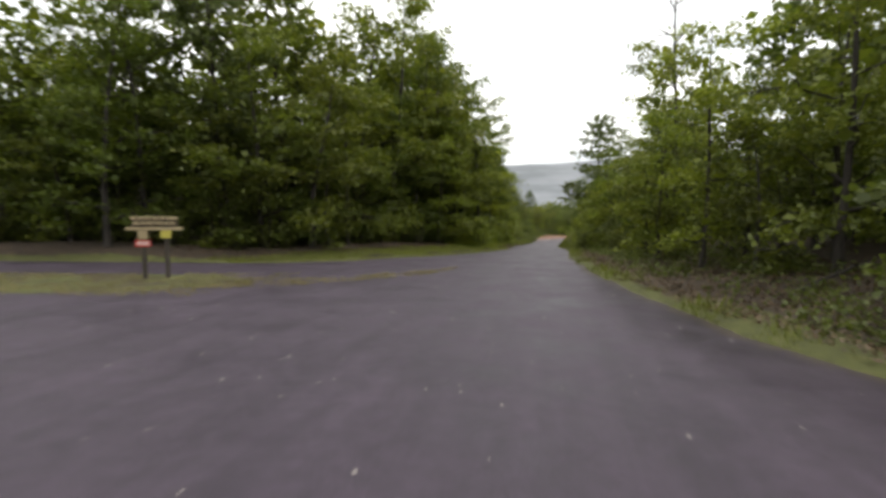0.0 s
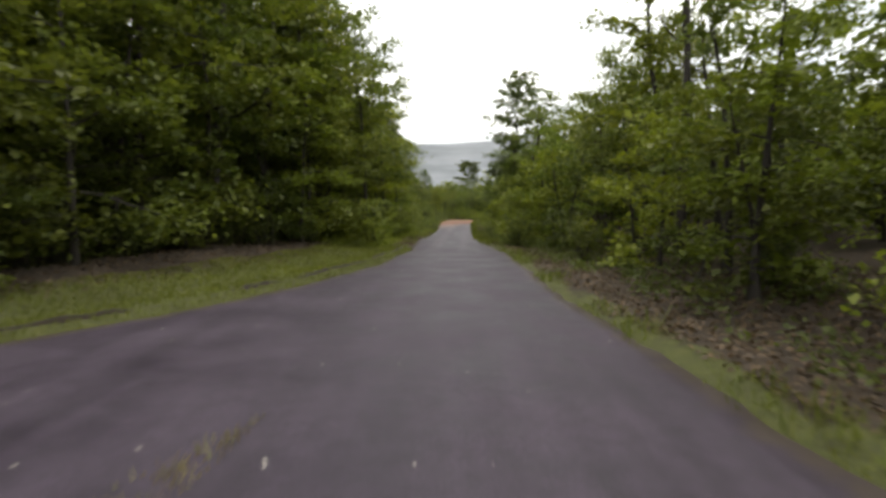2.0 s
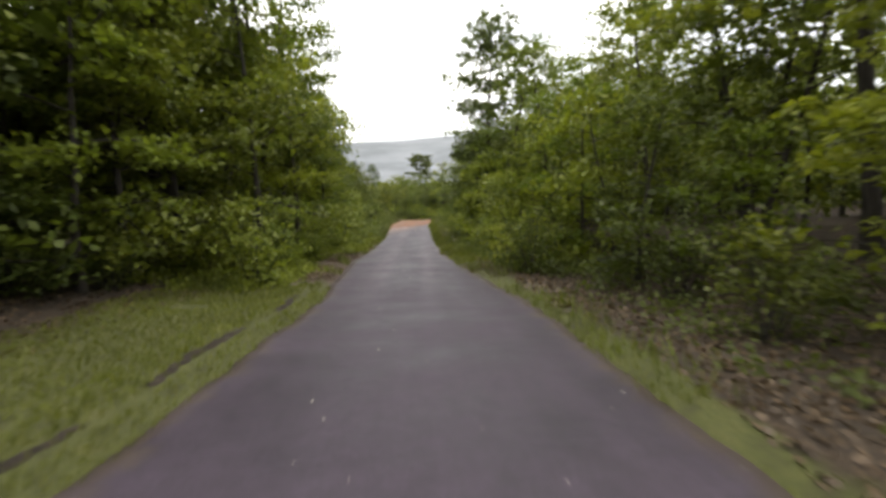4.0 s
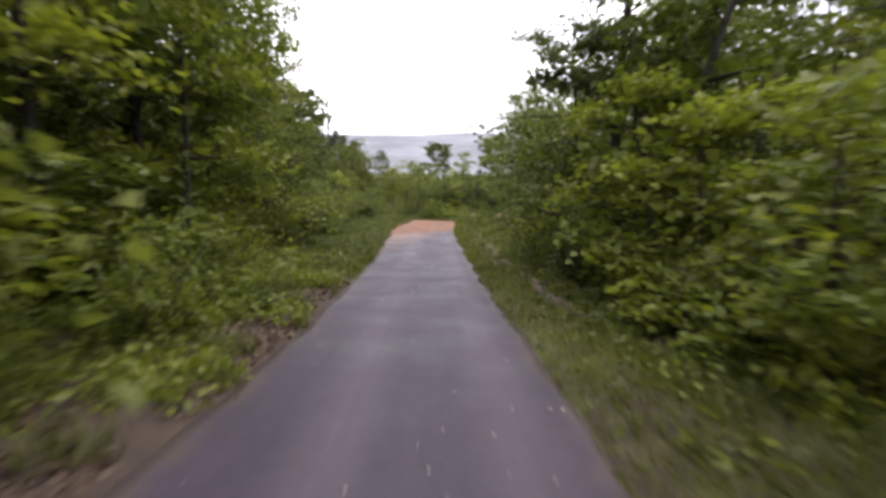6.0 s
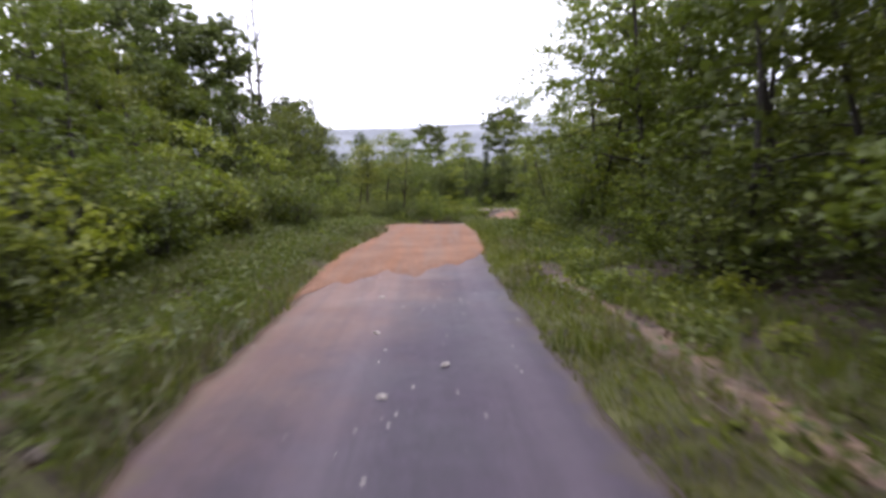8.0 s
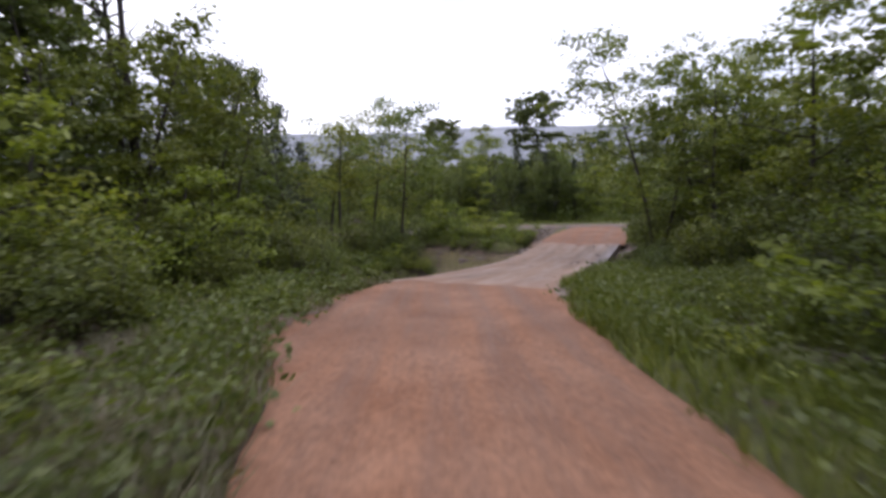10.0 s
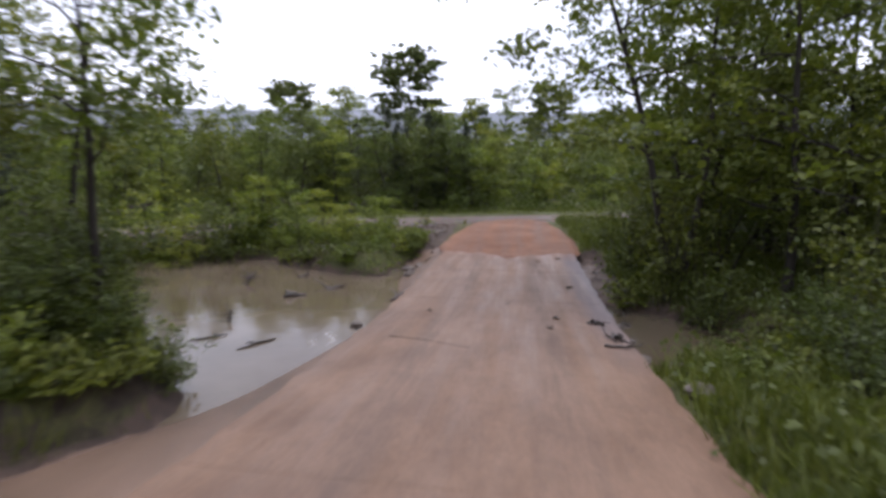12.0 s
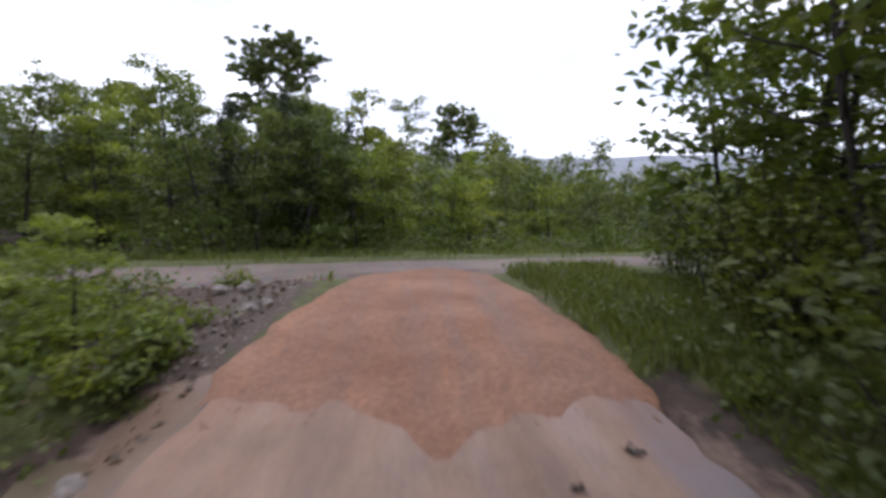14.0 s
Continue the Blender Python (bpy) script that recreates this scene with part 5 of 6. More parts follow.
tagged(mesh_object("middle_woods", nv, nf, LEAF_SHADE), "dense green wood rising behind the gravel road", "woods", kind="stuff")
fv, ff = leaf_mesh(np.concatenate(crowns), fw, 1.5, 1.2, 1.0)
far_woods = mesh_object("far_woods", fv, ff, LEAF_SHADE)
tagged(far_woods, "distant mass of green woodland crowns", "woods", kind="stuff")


# -- grass and undergrowth --
def blades(points, g, height, width, lean=0.5):
    """Upright bent grass blades: one quad each."""
    n = len(points)
    w = g.uniform(0, 2 * math.pi, n)
    side = np.stack([np.cos(w), np.sin(w), np.zeros(n)], 1)
    bend = np.stack([-np.sin(w), np.cos(w), np.zeros(n)], 1) * (g.normal(size=n) * lean)[:, None]
    h = (height * g.uniform(0.5, 1.4, n))[:, None]
    wd = (width * g.uniform(0.6, 1.3, n))[:, None]
    up = np.array([0, 0, 1.0])
    v = np.stack([points - side * wd * 0.5, points + side * wd * 0.5, points + side * wd * 0.22 + (up + bend) * h, points - side * wd * 0.22 + (up + bend) * h], 1)
    return v.reshape(-1, 3), np.arange(4 * n).reshape(-1, 4)


def sow(g, n, x0, x1, y0, y1, keep):
    x, y = g.uniform(x0, x1, n), g.uniform(y0, y1, n)
    ok = keep(x, y)
    x, y = x[ok], y[ok]
    return np.stack([x, y, ground_z(x, y) - 0.01], 1)


def on_grass(x, y, lo, hi, patchy=-0.1):
    d = beside_road(x, y)
    a, lt = ford_coords(x, y)
    bare = (lt > 0) & (lt < silt_reach(a) + 0.05) & (a > 0.1) & (a < 18) | (np.abs(lt + 2.3) < 0.35) & (a > -1.5) & (a < 0.8) | (np.abs(lt + 2.4) < 0.6) & (a > 8.5) & (a < 18)
    bare = bare | (x < -4) & (y > 18) & (y < 38) & (np.abs(d - 0.43) < 0.07)
    bare = bare | (x < -4) & (y > 57) & (y < 74) & (np.abs(d - 1.45) < 0.2 + 0.1 * wave(x, y, 0.8, 2))
    bare = bare | (lt > 1.8) & (lt < 4.6 + 0.8 * wave(x, y, 0.9, 7)) & (a > 17.5) & (a < 23.2)
    bare = bare | (x < -5) & (y > 83.5) & (y < 93.5) & (d < 0.06 + 0.14 * wave(x, y, 1.1, 5))
    bare = bare | (x < -4) & (y > 38) & (y < 57) & (d < 1.05 + 0.3 * wave(x, y, 1.3, 6)) & (wave(x, y, 0.5, 9) < 0.55)
    bare = bare | (np.abs(d - 1.2 + 0.15 * wave(x, y, 1.7, 4)) < 0.24 + 0.16 * wave(x, y, 1.1, 8)) & (x > -3) & (y > 52) & (y < 75)
    return ~bare & (d > lo) & (d < hi) & (wave(x, y, 0.8, 3) + 0.6 * wave(x, y, 2.7, 5) > patchy) & (ground_z(x, y) > WATER_Z + 0.06)


gg = np.random.default_rng(5)
lawn = np.concatenate([
    sow(gg, 90000, -14, -4, 16, 40, lambda x, y: on_grass(x, y, -0.05, 4.2, -1.2)),
    sow(gg, 40000, -2, 6, 4, 42, lambda x, y: on_grass(x, y, -0.12, 0.6, -0.15)),
    sow(gg, 66000, -2.6, 0.4, 42, 82, lambda x, y: on_grass(x, y, -0.05, 1.25, -1.1)),
])
lv, lf = blades(lawn, gg, 0.075, 0.016)
tagged(mesh_object("verge_grass", lv, lf, LEAF_GRASS), "short mown yellow-green grass along the road", "grass", kind="stuff")
rough = np.concatenate([
    sow(gg, 24000, -2, 6, 4, 42, lambda x, y: on_grass(x, y, -0.05, 0.75, 0.0)),
    sow(gg, 5000, -14, -4, 16, 40, lambda x, y: on_grass(x, y, 0.0, 4.0, 0.75)),
    sow(gg, 95000, -12, -4.5, 38, 93, lambda x, y: on_grass(x, y, 0.0, 4.5, -0.4) & ((y < 80) | (wave(x, y, 0.7, 6) > 0.25))),
    sow(gg, 9000, -8.5, -5, 49, 62, lambda x, y: on_grass(x, y, 0.0, 2.4, -1.3)),
    sow(gg, 75000, -3, 3.5, 40, 92, lambda x, y: on_grass(x, y, 0.0, 3.2, -0.75) & ((y > 80) | (beside_road(x, y) > 1.0) | (wave(x, y, 0.6, 8) > 0.75))),
    sow(gg, 45000, -3, 9, 86, 103, lambda x, y: on_grass(x, y, 0.05, 7, -0.7)),
    sow(gg, 36000, 3, 12, 103, 116, lambda x, y: on_grass(x, y, 0.02, 5, -1.0)),
    sow(gg, 26000, -16, 4, 85, 121, lambda x, y: on_grass(x, y, 0.1, 9)),
    sow(gg, 14000, -12, -5, 90, 102, lambda x, y: on_grass(x, y, 0.1, 9, -0.1)),
    sow(gg, 30000, -2, 6, 91, 102, lambda x, y: on_grass(x, y, 0.0, 2.5, -1.2)),
    sow(gg, 20000, -30, 40, 117.5, 123, lambda x, y: on_grass(x, y, 0.05, 4, -0.5)),
])
rv2, rf2 = blades(rough, gg, 0.22, 0.022, 0.6)
tagged(mesh_object("rough_grass", rv2, rf2, LEAF_GRASS), "long rough grass beside the lane and ford", "grass", kind="stuff")

straw = np.concatenate([
    sow(gg, 18000, -9.0, -5.3, 82, 95, lambda x, y: on_grass(x, y, 0.0, 2.2, -0.6)),
    sow(gg, 44000, -10, -5, 46, 84, lambda x, y: on_grass(x, y, 0.1, 3.6, -0.2)),
    sow(gg, 12000, -2.6, 1, 56, 80, lambda x, y: on_grass(x, y, 0.6, 2.4, 0.1)),
])
yv, yf = blades(straw, gg, 0.20, 0.02, 0.9)
tagged(mesh_object("dry_grass", yv, yf, LEAF_DRY), "straw-coloured dead grass among the green", "grass", kind="stuff")
weeds = np.concatenate([
    sow(gg, 1200, -12, -4.5, 38, 62, lambda x, y: on_grass(x, y, 0.95, 5.5, -0.6)),
    sow(gg, 520, -7.6, -5.4, 48, 59, lambda x, y: (beside_road(x, y) > 0.3) & (beside_road(x, y) < 1.6) & (wave(x, y, 0.6, 4) > 0.3)),
    sow(gg, 260, -3, 5, 38, 92, lambda x, y: on_grass(x, y, 0.6, 5.0, -0.5)),
    sow(gg, 500, -17, 3, 100, 116, lambda x, y: on_grass(x, y, 0.4, 10, -0.6)),
])
wc = np.repeat(weeds, 26, 0)
wc = wc + gg.normal(size=wc.shape) * np.array([0.20, 0.20, 0.10]) + np.array([0, 0, 0.14])
wc[:, 2] = np.maximum(wc[:, 2], ground_z(wc[:, 0], wc[:, 1]) + 0.02)
uv_, uf_ = leaf_mesh(wc, gg, 0.10, 0.07)
tagged(mesh_object("undergrowth", uv_, uf_, LEAF_FRESH), "low leafy weeds and seedlings over the ground", "undergrowth", kind="stuff")

dark = np.concatenate([
    sow(gg, 1500, -3, 6, 38, 92, lambda x, y: on_grass(x, y, 0.8, 6.0, -0.9)),
    sow(gg, 1500, -2, 9, 82, 114, lambda x, y: on_grass(x, y, 0.25, 7, -0.7)),
    sow(gg, 2000, -12, -4.5, 58, 86, lambda x, y: on_grass(x, y, 0.3, 5.5, -0.8)),
    sow(gg, 1300, -1, 9, 4, 42, lambda x, y: on_grass(x, y, 1.2, 6.0, -0.2)),
    sow(gg, 1000, -13, -5.5, 83, 101, lambda x, y: on_grass(x, y, 0.12, 9, 0.1)),
    sow(gg, 500, -8, 3, 108, 115, lambda x, y: on_grass(x, y, 0.25, 9, -0.8)),
    sow(gg, 450, -8.5, -5.5, 86, 96, lambda x, y: on_grass(x, y, 0.05, 1.6, -0.9)),
])
dc = np.repeat(dark, 22, 0)
dc = dc + gg.normal(size=dc.shape) * np.array([0.22, 0.22, 0.12]) + np.array([0, 0, 0.16])
dc[:, 2] = np.maximum(dc[:, 2], ground_z(dc[:, 0], dc[:, 1]) + 0.02)
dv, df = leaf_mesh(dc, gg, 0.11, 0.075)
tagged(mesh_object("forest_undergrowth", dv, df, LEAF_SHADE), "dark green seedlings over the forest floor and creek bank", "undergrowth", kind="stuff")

# eroded turf lip along the mown verge, painted dark for its shadow gap
lip_runs = [(19.0, 20.4), (22.6, 24.0), (24.6, 29.4), (30.4, 33.2), (34.6, 36.6)]
for y0, y1 in lip_runs:
    lv3, cnt = [], int((y1 - y0) / 0.12)
    for i in range(cnt + 1):
        y = y0 + (y1 - y0) * i / cnt
        x = float(left_edge(y)) - 0.50 - 0.08 * float(wave(np.array(0.0), np.array(y), 0.9, 4)) - 0.03 * math.sin(y * 17)
        high = 0.085 * math.sin(math.pi * min(0.97, max(0.03, i / cnt))) ** 0.4 * (0.8 + 0.25 * math.sin(y * 11))
        z = float(ground_z(x, y))
        lv3 += [(x + 0.05, y, z - 0.02), (x + 0.03, y, z + 0.006), (x, y, z + high * 0.8), (x - 0.02, y, z + high), (x - 0.06, y, z + high * 0.6), (x - 0.12, y, z - 0.02)]
    tagged(mesh_object("turf_edge", np.array(lv3), grid_faces(cnt + 1, 6), SHADOW_SOIL, smooth=True), "crumbling soil lip where turf meets the road, painted dark for its shadow", "turf edge", kind="structure")

# fallen leaves under the trees
LITTER = leaf_material("fallen_leaves", (0.060, 0.040, 0.026), (0.105, 0.068, 0.042), (0.175, 0.115, 0.070), 0.15)
fall = np.concatenate([
    sow(gg, 33000, -1, 9, 4, 45, lambda x, y: (beside_road(x, y) > 0.35 + 0.3 * wave(x, y, 1.2, 3)) & (beside_road(x, y) < 7)),
    sow(gg, 9000, -17, -7, 17, 45, lambda x, y: (beside_road(x, y) > 3.0) & (beside_road(x, y) < 8)),
    sow(gg, 5000, -12, 3, 45, 85, lambda x, y: (beside_road(x, y) > 0.4) & (beside_road(x, y) < 5)),
    sow(gg, 4500, -6, 6, 107, 116, lambda x, y: (ford_coords(x, y)[1] > 2.5) & (ford_coords(x, y)[1] < 7) & (ford_coords(x, y)[0] > 16) & (ford_coords(x, y)[0] < 24)),
    sow(gg, 26000, -11, -5.3, 83, 97, lambda x, y: (beside_road(x, y) > 0.1) & (beside_road(x, y) < 5) & (ford_coords(x, y)[1] > silt_reach(ford_coords(x, y)[0]) + 0.1)),
])
fall = np.concatenate([fall, sow(gg, 9000, -8.2, -5.2, 39, 59, lambda x, y: (beside_road(x, y) > 0.08) & (beside_road(x, y) < 1.8) & (wave(x, y, 0.9, 2) > -0.5))])
fall[:, 2] += 0.03
lv2, lf2 = leaf_mesh(fall, gg, 0.095, 0.065, 1.2)
tagged(mesh_object("leaf_litter", lv2, lf2, LITTER), "brown fallen leaves over the forest floor", "leaf litter", kind="stuff")

# -- junction island, sparse dry grass --
def island_in(x, y):
    top = np.interp(x, [-24, -14, -10, -4.4], [9.6, 11.4, 12.7, 14.7])
    bot = np.interp(x, [-24, -10.4, -7.75, -5.6, -4.4], [5.6, 8.3, 9.0, 11.2, 14.4])
    return (y < top) & (y > bot) & (x < -4.4)


ixs, iys = np.arange(-24, -8.4, 0.3), np.linspace(0, 1, 12)
iv, ig = [], []
for x in ixs:
    thin = min(1.0, max(0.12, (-8.2 - x) / 2.5))
    mid = float(np.interp(x, [-24, -14, -10, -8], [7.6, 9.9, 10.9, 11.6]))
    half = float(np.interp(x, [-24, -14, -10, -8], [2.0, 1.9, 2.0, 1.2])) * thin ** 0.5
    for q in iys:
        y = mid + (2 * q - 1) * (half + 0.12 * math.sin(x * 3 + q))
        lift = 0.035 * math.sin(math.pi * q) ** 0.5 if 0 < q < 1 else -0.03
        iv.append((x, y, float(road_z(np.array(x), np.array(y))) + lift + 0.012))
        ig.append(0.5)
island = mesh_object("traffic_island", np.array(iv), grid_faces(len(ixs), 12), GROUND, smooth=True, attrs={"grass": np.array(ig), "clay": np.zeros(len(iv))})
tagged(island, "low grassy island with thin dry turf in the junction", "traffic island", kind="structure")
ip = sow(gg, 34000, -20, -4.4, 5, 15, lambda x, y: island_in(x, y) & (x < -8) & (wave(x, y, 0.7, 3) > -0.35))
# grass thinning out over the worn asphalt towards the island's tip
tp = sow(gg, 26000, -9, -4.0, 8, 17, lambda x, y: (np.abs(y - np.interp(x, [-9, -7, -5, -4], [10.6, 11.8, 14.2, 16.0])) < 0.75 + 0.35 * wave(x, y, 0.9, 2)) & (wave(x, y, 0.45, 6) + 0.5 * wave(x, y, 0.17, 2) + gg.normal(size=len(x)) * 0.5 > -0.1))
for q in (ip, tp):
    q[:, 2] = road_z(q[:, 0], q[:, 1]) + 0.005
ip[:, 2] += 0.025
bv, bf = blades(np.concatenate([ip, tp]), gg, 0.06, 0.015)
tagged(mesh_object("island_grass", bv, bf, LEAF_DRY), "thin dry yellowish grass on the island", "grass", kind="stuff")


# -- park sign on the island --
def park_sign(x, y, turn):
    root = new("park_sign")
    tagged(root, "brown wooden park sign with pale planks and a red notice", "sign")
    for px_ in (-0.335, 0.335):
        bm = box_bm(px_, 0, 0.86, 0.11, 0.11, 2.0, 0.012)
        part("post", bm, POST_WOOD, root)
    board = part("board", box_bm(0, -0.02, 1.73, 1.34, 0.05, 0.34, 0.01), PLANK_DARK, root, "dark brown sign board")
    for z, w in ((1.90, 1.36), (1.74, 1.18), (1.57, 1.66)):
        plank = part("plank", box_bm(0, -0.075, z, w, 0.045, 0.095, 0.01), PLANK_WOOD, root, "pale weathered plank")
        if z != 1.57:
            xx = -w / 2 + 0.12
            k = 0
            while xx < w / 2 - 0.2:
                ln = (0.16, 0.10, 0.22, 0.13)[k % 4]
                part("lettering_bar", box_bm(xx + ln / 2, -0.100, z, ln, 0.006, 0.035), PLANK_DARK, plank)
                xx += ln + 0.06
                k += 1
    part("notice", box_bm(-0.335, -0.075, 1.38, 0.30, 0.012, 0.26, 0.003), PLANK_WOOD, root, "tan paper notice")
    red = part("red_plate", box_bm(-0.335, -0.085, 1.12, 0.46, 0.014, 0.20, 0.003), RED_PAINT, root, "red enamel plate")
    for z in (1.15, 1.09):
        part("lettering_bar", box_bm(-0.335, -0.095, z, 0.36, 0.005, 0.03), PALE_PAINT, red, "pale lettering")
    part("notice", box_bm(0.335, -0.075, 1.40, 0.32, 0.012, 0.24, 0.003), YELLOW_PAINT, root, "yellow notice")
    root.matrix_basis = pose(x, y, float(road_z(np.array(x), np.array(y))) + 0.02, 0, 0, turn) @ Matrix.Diagonal((0.87, 0.87, 0.87, 1))
    return root


park_sign(-11.1, 11.2, 22)


# -- stones, sticks and drift --
def stone(seed, sx, sy, sz, mat=None, name="stone", label="rough grey stone lying on the bank"):
    g = np.random.default_rng(seed)
    bm = bmesh.new()
    bmesh.ops.create_icosphere(bm, subdivisions=2, radius=0.5)
    for v in bm.verts:
        k = 1 + 0.5 * noise.noise(v.co * 1.9 + Vector((seed * 3.1, 0, 0))) + g.normal() * 0.05
        v.co = Vector((v.co.x * sx * k, v.co.y * sy * k, max(v.co.z, -0.3) * sz * k))
    me = bpy.data.meshes.new(name)
    bm.to_mesh(me)
    bm.free()
    me.materials.append(mat or ROCK)
    ob = new(name, me)
    return tagged(ob, label, "stone", "loose stones")


def branch(name, label, pts, r0, mat, category="branch", group="", twigs=3, seed=1):
    """A crooked fallen branch along the given points."""
    g = np.random.default_rng(seed)
    line = []
    for a, b in zip(pts[:-1], pts[1:]):
        for k in range(4):
            p = np.array(a) + (np.array(b) - np.array(a)) * k / 4
            line.append(p + g.normal(size=3) * r0 * 0.35)
    line.append(np.array(pts[-1], dtype=float))
    n = len(line) - 1
    lines = [(line, [r0 * (1 - 0.6 * i / n) * g.uniform(0.85, 1.1) for i in range(n + 1)])]
    for k in range(twigs):
        b = line[g.integers(1, n)]
        d = g.normal(size=3)
        d[2] = abs(d[2]) * 0.5
        lines.append((bent(b, d, g.uniform(5, 12) * r0, g, 3, 0.05, 0.2), [r0 * 0.4, r0 * 0.3, r0 * 0.2, r0 * 0.1]))
    ob = mesh_object(name, *tubes(lines[:1], 6), mat, smooth=True)
    for one in lines[1:]:
        mesh_object("twig", *tubes([one], 5), mat, ob, smooth=True)
    return tagged(ob, label, category, group)


def lie(x, y, up=0.02):
    return (x, y, max(float(ground_z(x, y)), float(road_z(np.array(x), np.array(y))) - 0.08) + up)


def on_slab(a, lat, up=0.05):
    x, y = ford_place(a, lat)
    return (x, y, float(np.interp(a, FORD_A, FORD_Z)) + up)


def on_water(x, y, up=0.0):
    return (x, y, WATER_Z + up)


SHARED = [stone(80 + k, *dim) for k, dim in enumerate([(0.32, 0.26, 0.2), (0.5, 0.36, 0.28), (0.22, 0.18, 0.14), (0.7, 0.5, 0.36)])]
FIRST = set()


def drop_stone(k, x, y, size=1.0, z=None):
    ob = SHARED[k]
    m = Matrix.LocRotScale((x, y, (float(ground_z(x, y)) if z is None else z) + 0.02), Euler((0, 0, random.uniform(0, 6.28))), (size,) * 3)
    if k in FIRST:
        ob = copy_thing(ob, Matrix.Identity(4))
    FIRST.add(k)
    ob.matrix_basis = m
    return ob


# rubble on the far bank, beside the ramp and at the slab's corners
for i in range(60):
    x, y = random.uniform(-3.0, 3.0), random.uniform(110.2, 114.6)
    a, lt = ford_coords(x, y)
    if lt < 2.6 or float(ground_z(x, y)) < WATER_Z:
        continue
    drop_stone(random.choice([0, 1, 2, 2]), x, y, random.uniform(0.5, 1.1))
for a, lt, k, s in [(15.0, 2.75, 0, 1.0), (15.6, 2.9, 1, 0.8), (9.9, 2.62, 0, 0.9), (16.2, 2.7, 0, 0.9)]:
    x, y = ford_place(a, lt)
    drop_stone(k, x, y, s, float(np.interp(a, FORD_A, FORD_Z)) - 0.32)
for a, lt, k, s in [(6.4, -2.35, 1, 0.8), (7.4, -2.4, 0, 0.9), (8.4, -2.35, 1, 0.9), (9.4, -2.4, 3, 0.7), (10.4, -2.35, 1, 0.8), (11.4, -2.5, 0, 1.1), (0.5, -2.5, 0, 0.6), (1.1, -2.6, 2, 1.0), (0.2, -2.9, 2, 0.9), (1.7, -2.5, 2, 0.8)]:
    x, y = ford_place(a, lt)
    drop_stone(k, x, y, s, max(float(ground_z(x, y)), WATER_Z - 0.05))
for x, y, k, s in [(-6.9, 47.2, 0, 0.8), (-7.3, 54.6, 1, 0.7), (-6.3, 66.8, 0, 0.6), (-7.0, 61.0, 2, 1.0), (-6.8, 70.4, 2, 1.0), (-1.6, 63.0, 2, 0.8), (-1.4, 69.0, 2, 0.9), (-7.0, 89.6, 1, 0.8), (-7.3, 90.8, 0, 1.0), (-7.1, 88.2, 0, 0.8)]:
    drop_stone(k, x, y, s)
# drift on the slab and in the pool
branch("driftwood", "dark forked driftwood caught on the slab's edge", [on_slab(8.15, -1.6, 0.05), on_slab(8.1, -1.9, 0.06), on_slab(8.25, -2.15, 0.05)], 0.024, WET_WOOD, "driftwood", "drift", 3, 3)


def drift_clump(a, lat, size, seed):
    """A matted knot of wet twigs and leaf scraps left by the water."""
    g = np.random.default_rng(seed)
    x, y, z = on_slab(a, lat, 0.035)
    root = new("drift_clump")
    tagged(root, "dark knot of wet twigs and leaves on the slab", "drift", "drift")
    for _ in range(5):
        w = g.uniform(0, 6.28)
        start = np.array([g.normal() * 0.22, g.normal() * 0.22, 0.01]) * size
        line = bent(start, (math.cos(w), math.sin(w), 0.25), size * g.uniform(0.5, 1.1), g, 4, 0.08, 0.25)
        line = [np.array([p[0], p[1], max(p[2], 0.004)]) for p in line]
        mesh_object("twig", *tubes([(line, [0.05 * size * (1 - 0.17 * j) for j in range(5)])], 5), WET_WOOD, root, smooth=True)
    spots = g.normal(size=(26, 3)) * np.array([0.26, 0.26, 0.07]) * size
    spots[:, 2] = np.abs(spots[:, 2]) + 0.01
    mesh_object("leaf_mat", *leaf_mesh(spots, g, 0.30 * size, 0.2 * size, 0.8), WET_WOOD, root)
    root.matrix_basis = Matrix.Translation((x, y, z))
    return root


for n_clump, (a, lt, size) in enumerate([(8.55, -1.85, 0.30), (9.5, -1.72, 0.26), (9.75, -1.05, 0.13), (9.05, -0.92, 0.10), (10.7, -0.2, 0.07), (12.4, -1.5, 0.12), (15.6, -0.9, 0.10), (16.1, -1.5, 0.14), (9.9, 1.2, 0.08)]):
    drift_clump(a, lt, size, 60 + n_clump)
# thin dark rod drawn for the line across the slab
branch("driftwood", "thin dark line lying across the silted slab", [on_slab(8.1, 1.5, 0.04), on_slab(7.95, 0.9, 0.045), on_slab(7.7, 0.25, 0.04)], 0.005, WET_WOOD, "driftwood", "drift", 1, 5)
for n_drift, (a, lt, turn, long) in enumerate([(10.6, -2.35, 0.3, 0.7), (11.5, -2.5, 1.0, 0.9), (12.6, -2.4, 0.15, 0.6), (13.6, -2.55, 0.6, 1.0), (14.6, -2.4, 0.2, 0.8), (10.0, -2.2, 0.9, 0.5)]):
    edge_z = float(np.interp(a, FORD_A, FORD_Z)) - 0.06
    p0, p1 = ford_place(a, lt), ford_place(a + long * math.cos(turn), lt - 0.5 * long * math.sin(turn))
    branch("driftwood", "dark wet drift branch lodged against the slab", [(*p0, edge_z), ((p0[0] + p1[0]) / 2, (p0[1] + p1[1]) / 2, edge_z - 0.04), (*p1, edge_z - 0.14)], 0.022, WET_WOOD, "driftwood", "drift", 4, 40 + n_drift)
branch("floating_log", "short dark log floating in the muddy pool", [on_water(-3.08, 106.3, 0.03), on_water(-2.5, 106.45, 0.03)], 0.12, WET_WOOD, "log", "drift", 1, 6)
